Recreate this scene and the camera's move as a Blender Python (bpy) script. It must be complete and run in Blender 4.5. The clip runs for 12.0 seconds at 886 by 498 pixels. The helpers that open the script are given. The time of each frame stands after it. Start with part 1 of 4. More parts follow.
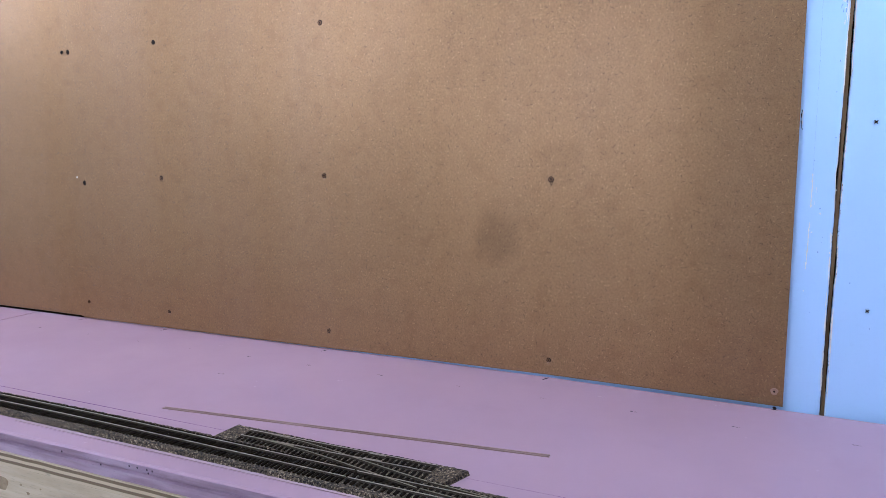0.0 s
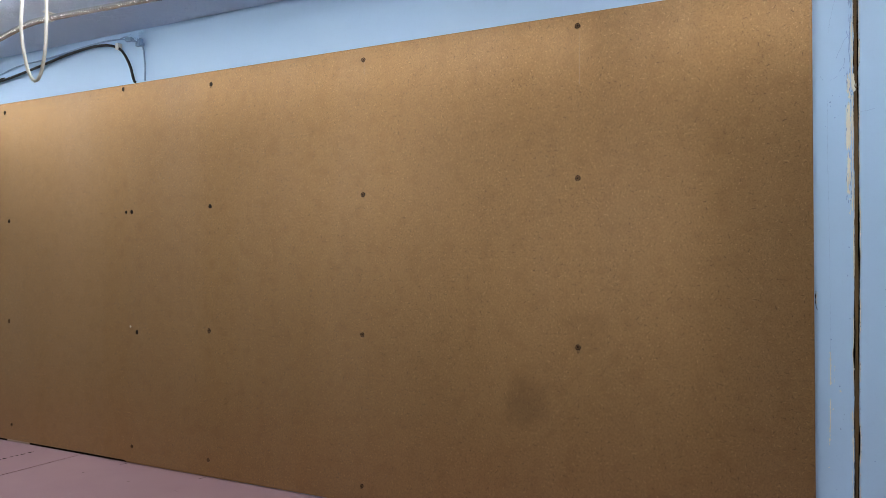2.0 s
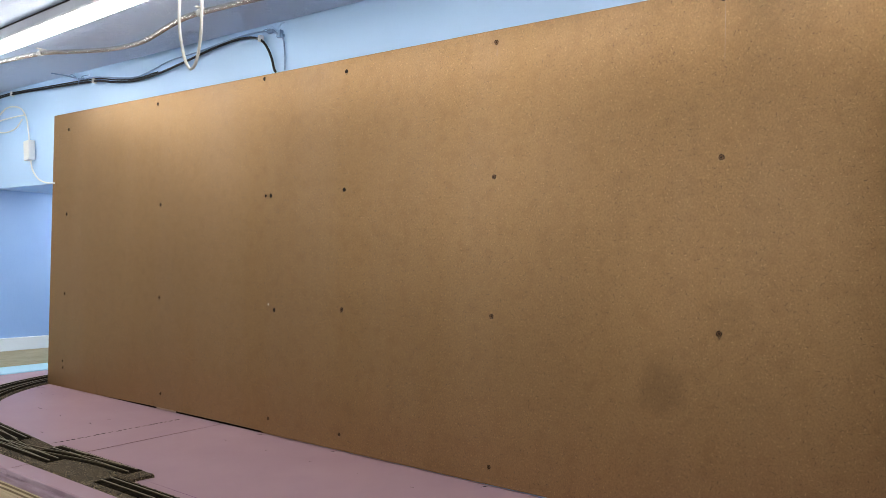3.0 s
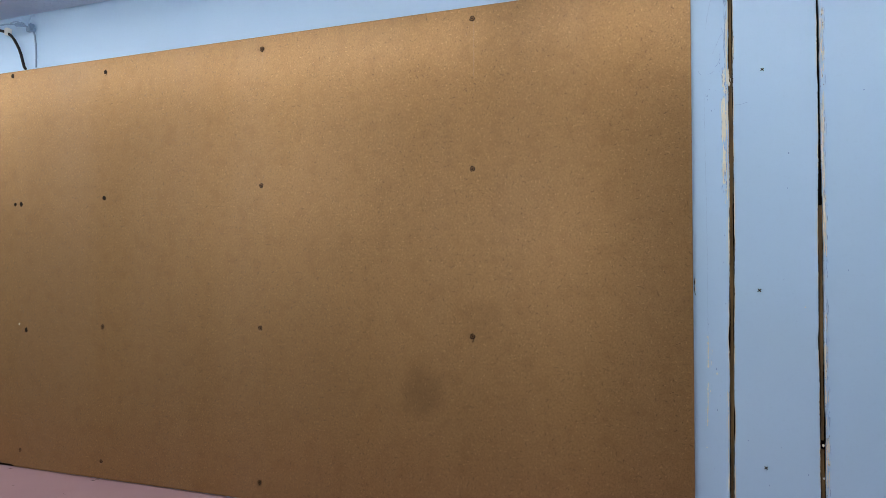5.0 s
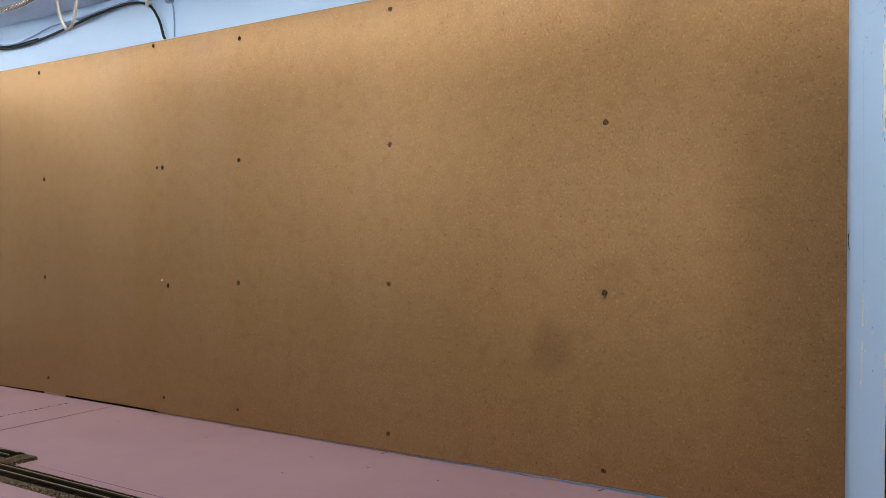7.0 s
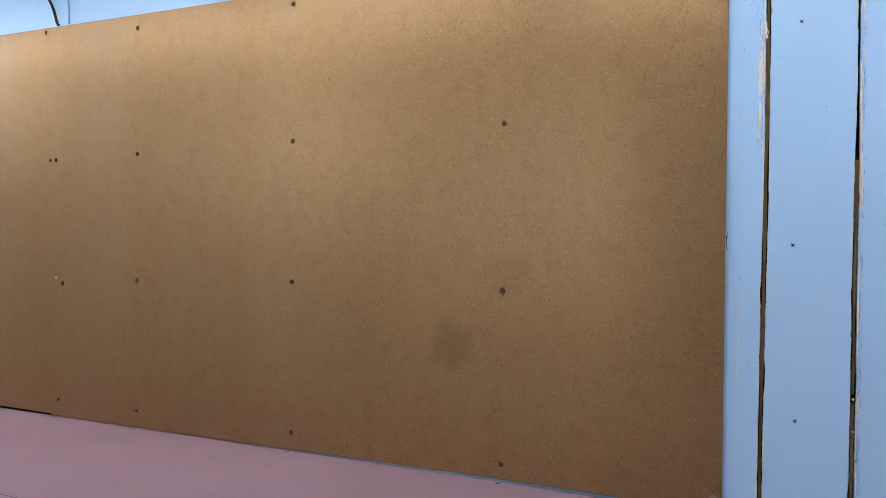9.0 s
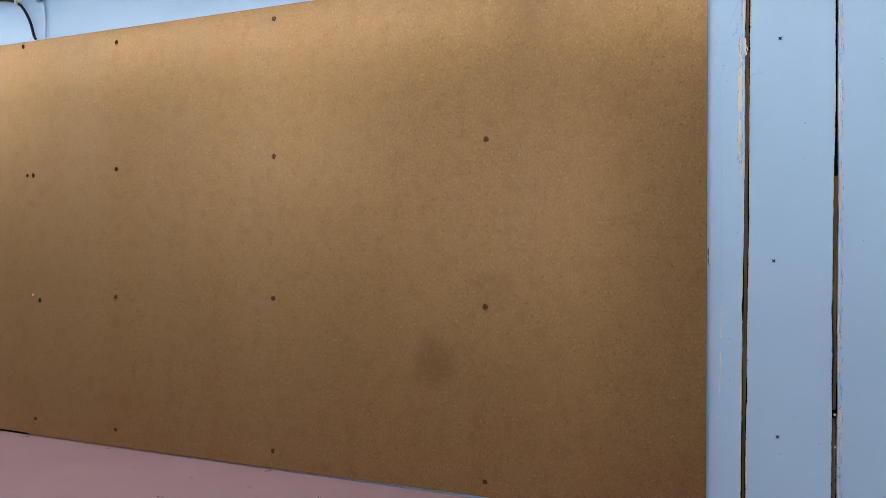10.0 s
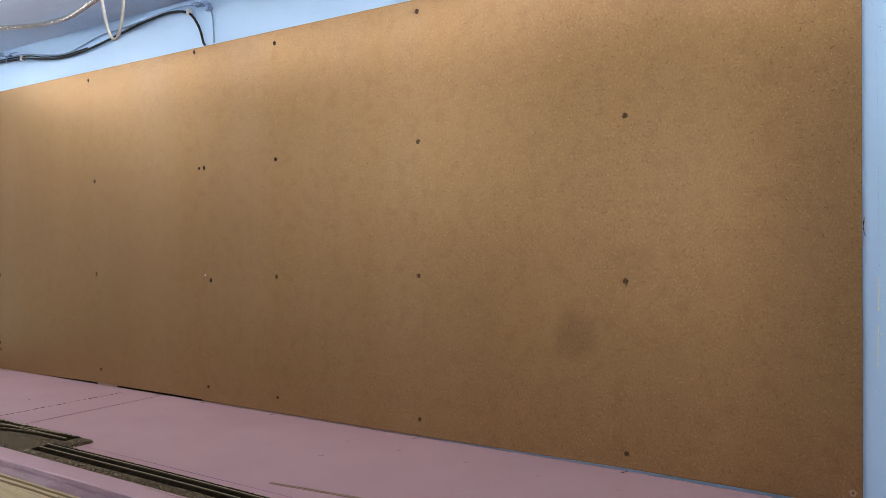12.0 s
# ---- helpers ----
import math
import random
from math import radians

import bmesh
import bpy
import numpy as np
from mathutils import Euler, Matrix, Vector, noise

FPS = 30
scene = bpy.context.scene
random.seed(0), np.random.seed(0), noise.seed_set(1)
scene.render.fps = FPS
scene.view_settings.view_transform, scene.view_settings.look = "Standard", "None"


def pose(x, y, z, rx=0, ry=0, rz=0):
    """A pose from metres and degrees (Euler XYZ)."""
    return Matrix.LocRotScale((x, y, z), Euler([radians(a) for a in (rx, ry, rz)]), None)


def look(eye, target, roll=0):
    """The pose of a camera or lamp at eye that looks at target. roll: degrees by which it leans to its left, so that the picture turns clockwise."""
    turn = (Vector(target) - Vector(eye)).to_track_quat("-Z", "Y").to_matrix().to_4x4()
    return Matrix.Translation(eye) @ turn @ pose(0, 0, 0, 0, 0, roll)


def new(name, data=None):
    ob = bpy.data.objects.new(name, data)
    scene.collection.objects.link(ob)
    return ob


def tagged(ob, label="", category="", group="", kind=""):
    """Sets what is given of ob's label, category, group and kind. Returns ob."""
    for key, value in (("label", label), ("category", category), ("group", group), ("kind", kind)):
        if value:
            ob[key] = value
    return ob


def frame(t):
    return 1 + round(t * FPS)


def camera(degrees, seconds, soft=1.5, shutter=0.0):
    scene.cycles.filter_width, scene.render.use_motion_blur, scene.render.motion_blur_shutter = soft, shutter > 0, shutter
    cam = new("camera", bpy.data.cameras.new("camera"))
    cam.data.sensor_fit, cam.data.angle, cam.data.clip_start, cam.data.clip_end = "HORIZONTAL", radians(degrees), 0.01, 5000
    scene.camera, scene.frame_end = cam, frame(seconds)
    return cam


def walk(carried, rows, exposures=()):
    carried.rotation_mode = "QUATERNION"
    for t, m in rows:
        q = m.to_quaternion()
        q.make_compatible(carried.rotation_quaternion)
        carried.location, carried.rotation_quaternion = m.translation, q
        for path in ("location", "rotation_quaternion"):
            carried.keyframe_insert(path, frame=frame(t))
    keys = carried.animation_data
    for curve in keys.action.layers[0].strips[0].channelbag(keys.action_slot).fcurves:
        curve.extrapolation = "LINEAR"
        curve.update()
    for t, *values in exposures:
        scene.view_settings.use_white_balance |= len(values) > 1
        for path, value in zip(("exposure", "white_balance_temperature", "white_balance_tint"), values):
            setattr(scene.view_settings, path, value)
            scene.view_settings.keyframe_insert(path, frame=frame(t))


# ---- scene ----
cam = camera(62.3, 12.0, 0.7)
PATH = [
    (0, (0.321, -1.111, 1.494), (-0.501, 0.691, 1.213), -0.4),
    (0.5, (0.337, -1.128, 1.535), (-0.441, 0.705, 1.357), -0.6),
    (1, (0.359, -1.137, 1.556), (-0.406, 0.711, 1.5), -0.4),
    (1.5, (0.37, -1.133, 1.598), (-0.404, 0.712, 1.604), -0.3),
    (1.8, (0.3614, -1.1463, 1.5898), (-0.465, 0.674, 1.6245), -0.15),
    (2, (0.348, -1.167, 1.577), (-0.561, 0.614, 1.615), 0.1),
    (2.5, (0.323, -1.186, 1.553), (-0.814, 0.459, 1.583), 0.8),
    (3, (0.317, -1.185, 1.549), (-0.85, 0.439, 1.575), 1.1),
    (3.5, (0.337, -1.161, 1.549), (-0.789, 0.492, 1.566), 0.9),
    (3.7, (0.355, -1.147, 1.546), (-0.705, 0.549, 1.559), 0.7),
    (5.3, (0.407, -1.139, 1.556), (-0.314, 0.726, 1.608), -0.2),
    (5.5, (0.399, -1.147, 1.559), (-0.316, 0.721, 1.605), -0.3),
    (6, (0.383, -1.16, 1.548), (-0.383, 0.687, 1.593), -0.2),
    (6.5, (0.361, -1.171, 1.522), (-0.544, 0.612, 1.549), 0.1),
    (6.7, (0.35, -1.168, 1.515), (-0.59, 0.598, 1.524), 0.2),
    (8.3, (0.357, -1.164, 1.515), (-0.658, 0.559, 1.483), 0.4),
    (8.5, (0.368, -1.161, 1.514), (-0.57, 0.605, 1.482), 0.5),
    (8.8, (0.382, -1.157, 1.5205), (-0.470, 0.651, 1.4910), 0.5),
    (9, (0.391, -1.155, 1.525), (-0.403, 0.681, 1.497), 0.5),
    (9.5, (0.405, -1.158, 1.543), (-0.35, 0.694, 1.525), 0.5),
    (10, (0.393, -1.147, 1.538), (-0.364, 0.704, 1.533), 0.2),
    (10.5, (0.37, -1.153, 1.523), (-0.461, 0.666, 1.53), 0.0),
    (11, (0.377, -1.159, 1.524), (-0.542, 0.618, 1.516), -0.3),
    (11.5, (0.389, -1.175, 1.518), (-0.597, 0.565, 1.503), -0.4),
    (12, (0.396, -1.2, 1.506), (-0.671, 0.491, 1.489), -0.4),
]
walk(cam, [(t, look(eye, target, roll)) for t, eye, target, roll in PATH],
     [(0.0, 0.68, 4900, 20), (0.5, 0.36, 5150, 13), (0.8, 0.03, 5300, 12), (1.0, -0.18, 5350, 11), (1.5, -0.33, 5830, 10), (2.0, -0.22, 6120, 10), (2.5, -0.04, 6400, 10),
      (3.0, 0.0, 6200, 10), (3.5, 0.0, 6150, 10), (5.5, -0.11, 6300, 11), (6.0, -0.08, 6450, 12), (6.5, -0.05, 6550, 12), (8.5, 0.10, 5680, 10), (9.0, 0.08, 5670, 10), (9.5, 0.10, 5880, 10),
      (10.0, -0.06, 6200, 10), (10.5, -0.04, 6400, 11), (11.0, -0.02, 6350, 12), (12.0, 0.08, 6110, 12)])

# ---------------------------------------------------------------- numbers of the place
FOAM = 1.121          # top of the pink foam
CEIL = 2.111          # ceiling
WALL = 0.006          # front face of the painted back wall
P_L, P_R, P_B, P_T = -2.094, 0.344, 1.1270, 1.987   # hardboard panel
LEFT = -2.54          # end wall

# ---------------------------------------------------------------- world
world = bpy.data.worlds.new("world")
world.use_nodes = True
world.node_tree.nodes["Background"].inputs[0].default_value = (0.5, 0.55, 0.65, 1)
world.node_tree.nodes["Background"].inputs[1].default_value = 0.02
scene.world = world
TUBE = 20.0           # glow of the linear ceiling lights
LED = 95.0            # glow of the led strip behind the header


# ---------------------------------------------------------------- node helpers
class Graph:
    def __init__(self, name):
        self.mat = bpy.data.materials.new(name)
        self.mat.use_nodes = True
        self.t = self.mat.node_tree
        self.b = self.t.nodes["Principled BSDF"]

    def n(self, kind, operation=None, interpolation_type=None, data_type=None, voronoi_dimensions=None, rotation_type=None):
        node = self.t.nodes.new(kind)
        if operation:
            node.operation = operation
        if interpolation_type:
            node.interpolation_type = interpolation_type
        if data_type:
            node.data_type = data_type
        if voronoi_dimensions:
            node.voronoi_dimensions = voronoi_dimensions
        if rotation_type:
            node.rotation_type = rotation_type
        return node

    def put(self, socket, v):
        if isinstance(v, bpy.types.NodeSocket):
            self.t.links.new(v, socket)
        elif v is not None:
            socket.default_value = v

    def math(self, op, a, b=None, c=None):
        m = self.n("ShaderNodeMath", operation=op)
        self.put(m.inputs[0], a)
        self.put(m.inputs[1], b)
        self.put(m.inputs[2], c)
        return m.outputs[0]

    def coord(self, scale=(1, 1, 1)):
        m = self.n("ShaderNodeMapping")
        m.inputs["Scale"].default_value = scale
        self.put(m.inputs["Vector"], self.n("ShaderNodeTexCoord").outputs["Object"])
        return m.outputs[0]

    def noise(self, scale, detail=3.0, stretch=(1, 1, 1), rough=0.55):
        m = self.n("ShaderNodeTexNoise")
        self.put(m.inputs["Vector"], self.coord(stretch))
        m.inputs["Scale"].default_value = scale
        m.inputs["Detail"].default_value = detail
        m.inputs["Roughness"].default_value = rough
        return m.outputs["Fac"]

    def ramp(self, fac, lo, hi):
        m = self.n("ShaderNodeMapRange", interpolation_type="SMOOTHSTEP")
        self.put(m.inputs["Value"], fac)
        m.inputs["From Min"].default_value = lo
        m.inputs["From Max"].default_value = hi
        return m.outputs["Result"]

    def mix(self, fac, a, b):
        m = self.n("ShaderNodeMix", data_type="RGBA")
        self.put(m.inputs["Factor"], fac)
        self.put(m.inputs["A"], (*a, 1) if isinstance(a, tuple) else a)
        self.put(m.inputs["B"], (*b, 1) if isinstance(b, tuple) else b)
        return m.outputs["Result"]

    def bump(self, height, strength, distance):
        m = self.n("ShaderNodeBump")
        m.inputs["Strength"].default_value = strength
        m.inputs["Distance"].default_value = distance
        self.put(m.inputs["Height"], height)
        self.put(self.b.inputs["Normal"], m.outputs[0])

    def flecks(self, cell, length, width, share, flat="y"):
        """Short strokes turned at random, one to a cell."""
        v = self.n("ShaderNodeTexVoronoi", voronoi_dimensions="2D")
        sep = self.n("ShaderNodeSeparateXYZ")
        self.put(sep.inputs[0], self.coord())
        com = self.n("ShaderNodeCombineXYZ")
        self.put(com.inputs[0], sep.outputs[0])
        self.put(com.inputs[1], sep.outputs[2 if flat == "y" else 1])
        wob = self.n("ShaderNodeVectorMath", operation="SCALE")
        nz = self.n("ShaderNodeTexNoise")
        nz.inputs["Scale"].default_value = 380
        self.put(nz.inputs["Vector"], com.outputs[0])
        self.put(wob.inputs[0], nz.outputs["Color"])
        wob.inputs["Scale"].default_value = length * 0.9
        add = self.n("ShaderNodeVectorMath", operation="ADD")
        self.put(add.inputs[0], com.outputs[0])
        self.put(add.inputs[1], wob.outputs[0])
        self.put(v.inputs["Vector"], add.outputs[0])
        v.inputs["Scale"].default_value = 1 / cell
        sc = self.n("ShaderNodeVectorMath", operation="SUBTRACT")
        self.put(sc.inputs[0], add.outputs[0])
        self.put(sc.inputs[1], v.outputs["Position"])
        rgb = self.n("ShaderNodeSeparateColor")
        self.put(rgb.inputs[0], v.outputs["Color"])
        turn = self.n("ShaderNodeVectorRotate", rotation_type="Z_AXIS")
        self.put(turn.inputs["Vector"], sc.outputs[0])
        self.put(turn.inputs["Angle"], self.math("MULTIPLY", rgb.outputs[0], 6.283))
        s2 = self.n("ShaderNodeSeparateXYZ")
        self.put(s2.inputs[0], turn.outputs[0])
        lng = self.math("MULTIPLY", rgb.outputs[2], length)
        a = self.math("LESS_THAN", self.math("ABSOLUTE", s2.outputs[0]), lng)
        b = self.math("SUBTRACT", 1.0, self.ramp(self.math("ABSOLUTE", s2.outputs[1]), width * 0.3, width))
        c = self.math("LESS_THAN", rgb.outputs[1], share)
        return self.math("MULTIPLY", self.math("MULTIPLY", a, b), c)

    def done(self, color=None, rough=0.5, metal=0.0, spec=0.5):
        if isinstance(color, tuple):
            color = (*color, 1)
        self.put(self.b.inputs["Base Color"], color)
        self.put(self.b.inputs["Roughness"], rough)
        self.b.inputs["Metallic"].default_value = metal
        self.b.inputs["Specular IOR Level"].default_value = spec
        return self.mat


def hardboard():
    """Smooth oil-tempered hardboard: dark brown fibre under a thin satin finish."""
    g = Graph("hardboard")
    broad = g.ramp(g.noise(2.2, 4, (1, 1, 0.35)), 0.3, 0.7)
    base = g.mix(broad, (0.232, 0.128, 0.051), (0.270, 0.154, 0.064))
    base = g.mix(g.math("MULTIPLY", g.ramp(g.noise(330, 3, (1, 1, 0.7)), 0.43, 0.64), 0.34), base, (0.370, 0.212, 0.084))
    base = g.mix(g.math("MULTIPLY", g.ramp(g.noise(560, 2), 0.51, 0.67), 0.34), base, (0.085, 0.042, 0.016))
    crowd = g.ramp(g.noise(16, 3), 0.38, 0.62)
    base = g.mix(g.math("MULTIPLY", g.ramp(g.noise(34, 4), 0.45, 0.7), 0.25), base, (0.165, 0.085, 0.030))
    fine = g.flecks(0.0052, 0.0020, 0.00055, 0.60)
    long = g.flecks(0.0105, 0.0038, 0.00062, 0.36)
    pale = g.flecks(0.0071, 0.0024, 0.0006, 0.36)
    base = g.mix(g.math("MULTIPLY", g.math("MULTIPLY", fine, crowd), 0.48), base, (0.046, 0.021, 0.009))
    base = g.mix(g.math("MULTIPLY", pale, 0.50), base, (0.52, 0.32, 0.14))
    base = g.mix(g.math("MULTIPLY", long, 0.58), base, (0.030, 0.014, 0.007))
    base = g.mix(g.math("MULTIPLY", g.flecks(0.019, 0.0024, 0.0006, 0.36), 0.35), base, (0.44, 0.29, 0.14))
    # two damp-looking stains
    stain = 0.0
    for cx, cz, rx, rz, k in ((-0.092, 1.345, 0.050, 0.056, 0.27), (0.017, 1.462, 0.045, 0.05, 0.10)):
        sep = g.n("ShaderNodeSeparateXYZ")
        g.put(sep.inputs[0], g.coord())
        dx = g.math("DIVIDE", g.math("SUBTRACT", sep.outputs[0], cx), rx)
        dz = g.math("DIVIDE", g.math("SUBTRACT", sep.outputs[2], cz), rz)
        d = g.math("ADD", g.math("MULTIPLY", dx, dx), g.math("MULTIPLY", dz, dz))
        d = g.math("ADD", d, g.math("MULTIPLY", g.noise(40, 3), 0.4))
        spot = g.math("MULTIPLY", g.math("SUBTRACT", 1.0, g.ramp(d, 0.15, 1.2)), k)
        stain = g.math("ADD", stain, spot)
        base = g.mix(spot, base, (0.050, 0.022, 0.010))
    streak = g.ramp(g.noise(6, 2, (1, 1, 0.10)), 0.2, 0.8)
    rough = g.math("ADD", g.math("ADD", 0.32, g.math("MULTIPLY", g.noise(60, 4), 0.04)), g.math("MULTIPLY", streak, 0.06))
    relief = g.math("ADD", g.math("MULTIPLY", g.noise(300, 3), 0.65), g.math("MULTIPLY", g.noise(2.3, 1, (1.3, 1, 0.5)), 35.0))
    relief = g.math("SUBTRACT", relief, g.math("MULTIPLY", g.math("ADD", long, fine), 1.0))
    g.bump(relief, 1.0, 0.00018)
    # the pressed fibres shine golden under a thin clear finish
    g.b.inputs["Specular Tint"].default_value = (1.0, 0.80, 0.50, 1)
    g.put(g.b.inputs["Coat Weight"], g.math("MULTIPLY", g.math("SUBTRACT", 1.0, stain), g.math("ADD", 0.04, g.math("MULTIPLY", streak, 0.28))))
    g.b.inputs["Coat Roughness"].default_value = 0.30
    g.b.inputs["Coat IOR"].default_value = 1.5
    g.put(g.b.inputs["Coat Normal"], g.b.inputs["Normal"].links[0].from_socket)
    # the sheet is pressed in upright grain, which draws highlights out vertically
    up = g.n("ShaderNodeCombineXYZ")
    up.inputs[2].default_value = 1.0
    g.put(g.b.inputs["Tangent"], up.outputs[0])
    g.b.inputs["Anisotropic"].default_value = 0.40
    return g.done(base, rough, 0.62, 0.8)


def painted(name, a, b, rough, fine=90, relief=0.15, stretch=(1, 1, 0.3)):
    g = Graph(name)
    c = g.mix(g.ramp(g.noise(2.5, 5), 0.3, 0.7), a, b)
    c = g.mix(g.math("MULTIPLY", g.ramp(g.noise(fine * 2, 2), 0.55, 0.75), 0.12), c, tuple(v * 0.8 for v in a))
    g.bump(g.noise(fine, 4, stretch), relief, 0.002)
    return g.done(c, rough, 0, 0.45)


def worn_edge():
    """Broken paint along a plank's edge: blue with cream primer showing through."""
    g = Graph("worn_plank_edge")
    c = g.mix(g.ramp(g.noise(45, 4, (1, 1, 0.5)), 0.47, 0.56), (0.50, 0.66, 0.85), (0.80, 0.74, 0.62))
    c = g.mix(g.math("MULTIPLY", g.ramp(g.noise(260, 3), 0.58, 0.68), 0.8), c, (0.16, 0.13, 0.11))
    g.bump(g.noise(300, 3), 0.4, 0.001)
    return g.done(c, 0.7)


def ceiling_paint():
    g = Graph("textured_ceiling_paint")
    c = g.mix(g.ramp(g.noise(3, 4), 0.3, 0.7), (0.60, 0.71, 0.90), (0.65, 0.75, 0.92))
    h = g.math("ADD", g.ramp(g.noise(95, 2), 0.52, 0.60), g.math("MULTIPLY", g.noise(22, 4), 0.5))
    h = g.math("MULTIPLY", h, g.math("ADD", 0.10, g.ramp(g.noise(6, 4), 0.47, 0.62)))
    g.bump(h, 0.65, 0.005)
    return g.done(c, 0.38, 0, 0.5)


def foam_pink():
    g = Graph("pink_foam")
    c = g.mix(g.ramp(g.noise(3.0, 5), 0.3, 0.7), (0.378, 0.242, 0.272), (0.414, 0.270, 0.300))
    c = g.mix(g.math("MULTIPLY", g.ramp(g.noise(14, 5), 0.55, 0.8), 0.25), c, (0.35, 0.215, 0.245))
    c = g.mix(g.math("MULTIPLY", g.flecks(0.07, 0.004, 0.0007, 0.10, "z"), 0.4), c, (0.66, 0.50, 0.53))
    g.bump(g.noise(500, 2), 0.12, 0.0005)
    return g.done(c, g.math("ADD", 0.42, g.math("MULTIPLY", g.noise(9, 4), 0.15)), 0, 0.4)


def foam_edge():
    g = Graph("cut_foam_edge")
    c = g.mix(g.ramp(g.noise(60, 4, (0.15, 1, 1.5)), 0.35, 0.65), (0.35, 0.225, 0.265), (0.50, 0.355, 0.405))
    c = g.mix(g.math("MULTIPLY", g.ramp(g.noise(420, 2, (0.25, 1, 1)), 0.62, 0.75), 0.4), c, (0.25, 0.17, 0.21))
    g.bump(g.noise(300, 3, (0.4, 1, 1)), 0.5, 0.001)
    return g.done(c, 0.7)


def wood(name, a, b, stretch=(1, 14, 14), scale=9.0, rough=0.6, knots=False):
    g = Graph(name)
    grain = g.noise(scale, 6, stretch, 0.6)
    c = g.mix(g.ramp(grain, 0.3, 0.7), a, b)
    c = g.mix(g.math("MULTIPLY", g.ramp(g.noise(scale * 6, 3, stretch), 0.55, 0.7), 0.4), c, tuple(v * 0.6 for v in a))
    if knots:
        c = g.mix(g.math("MULTIPLY", g.ramp(g.noise(7, 5, (1, 1, 1.6)), 0.52, 0.72), 0.45), c, (0.40, 0.27, 0.13))
        v = g.n("ShaderNodeTexVoronoi")
        g.put(v.inputs["Vector"], g.coord((1, 1, 1.2)))
        v.inputs["Scale"].default_value = 4.5
        c = g.mix(g.math("SUBTRACT", 1.0, g.ramp(v.outputs["Distance"], 0.03, 0.09)), c, (0.20, 0.10, 0.045))
    g.bump(grain, 0.2, 0.001)
    return g.done(c, rough)


def plies():
    g = Graph("plywood_edge")
    sep = g.n("ShaderNodeSeparateXYZ")
    g.put(sep.inputs[0], g.coord())
    w = g.math("SINE", g.math("MULTIPLY", g.math("ADD", sep.outputs[2], g.math("MULTIPLY", g.noise(9, 4), 0.0040)), 6.283 / 0.0083))
    c = g.mix(g.ramp(w, -0.5, 0.5), (0.23, 0.15, 0.07), (0.70, 0.56, 0.33))
    c = g.mix(g.math("MULTIPLY", g.ramp(g.noise(90, 3, (0.4, 1, 1)), 0.6, 0.75), 0.5), c, (0.15, 0.09, 0.05))
    g.bump(g.noise(200, 3, (0.3, 1, 1)), 0.4, 0.001)
    return g.done(c, 0.75)


def ballast():
    g = Graph("dark_granular_roadbed")
    v = g.n("ShaderNodeTexVoronoi")
    g.put(v.inputs["Vector"], g.coord())
    v.inputs["Scale"].default_value = 640
    rgb = g.n("ShaderNodeSeparateColor")
    g.put(rgb.inputs[0], v.outputs["Color"])
    c = g.mix(g.ramp(rgb.outputs[0], 0.0, 0.95), (0.006, 0.004, 0.003), (0.150, 0.108, 0.056))
    c = g.mix(g.ramp(rgb.outputs[1], 0.84, 0.92), c, (0.40, 0.310, 0.180))
    c = g.mix(g.math("MULTIPLY", g.ramp(g.noise(18, 4), 0.4, 0.7), 0.30), c, (0.020, 0.015, 0.010))
    g.bump(v.outputs["Distance"], 1.0, -0.0016)
    return g.done(c, 0.85, 0, 0.3)


def plain(name, color, rough=0.5, metal=0.0, spec=0.5, vary=0.15):
    g = Graph(name)
    c = g.mix(g.noise(60, 3), tuple(v * (1 - vary) for v in color), tuple(min(1, v * (1 + vary)) for v in color))
    return g.done(c, rough, metal, spec)


def tie_plastic():
    g = Graph("black_tie_plastic")
    info = g.n("ShaderNodeObjectInfo")
    c = g.mix(info.outputs["Random"], (0.008, 0.0055, 0.003), (0.022, 0.016, 0.009))
    return g.done(c, 0.85, 0, 0.05)


def rail_metal():
    g = Graph("nickel_silver_rail")
    c = g.mix(g.noise(120, 3), (0.44, 0.37, 0.26), (0.56, 0.48, 0.35))
    return g.done(c, 0.5, 0.5)


def glow(name, color, strength):
    g = Graph(name)
    g.b.inputs["Emission Color"].default_value = (*color, 1)
    g.b.inputs["Emission Strength"].default_value = strength
    return g.done((0.85, 0.85, 0.85), 0.4)


M_BOARD = hardboard()
M_BOARD_EDGE = plain("hardboard_edge", (0.17, 0.09, 0.045), 0.8)
M_BLUE = painted("light_blue_wall_paint", (0.44, 0.632, 0.86), (0.47, 0.657, 0.875), 0.42)
M_BLUE2 = painted("bright_blue_wall_paint", (0.30, 0.47, 0.76), (0.34, 0.51, 0.79), 0.5)
M_ROOM = painted("room_wall_paint", (0.22, 0.24, 0.27), (0.27, 0.29, 0.32), 0.6)
M_PALE = painted("warm_white_room_paint", (0.76, 0.72, 0.65), (0.80, 0.76, 0.70), 0.6)
M_CEIL = ceiling_paint()
M_FLOOR = painted("concrete_floor", (0.10, 0.095, 0.09), (0.15, 0.14, 0.13), 0.8, 40, 0.4)
M_FOAM = foam_pink()
M_FOAM_EDGE = foam_edge()
M_CYAN = painted("pale_blue_foam", (0.38, 0.62, 0.74), (0.44, 0.68, 0.78), 0.6)
M_PINE = wood("pine_board", (0.64, 0.49, 0.28), (0.74, 0.60, 0.38), knots=True)
M_KNOT = wood("pine_knot", (0.34, 0.22, 0.10), (0.46, 0.32, 0.16), (6, 6, 6), 14.0)
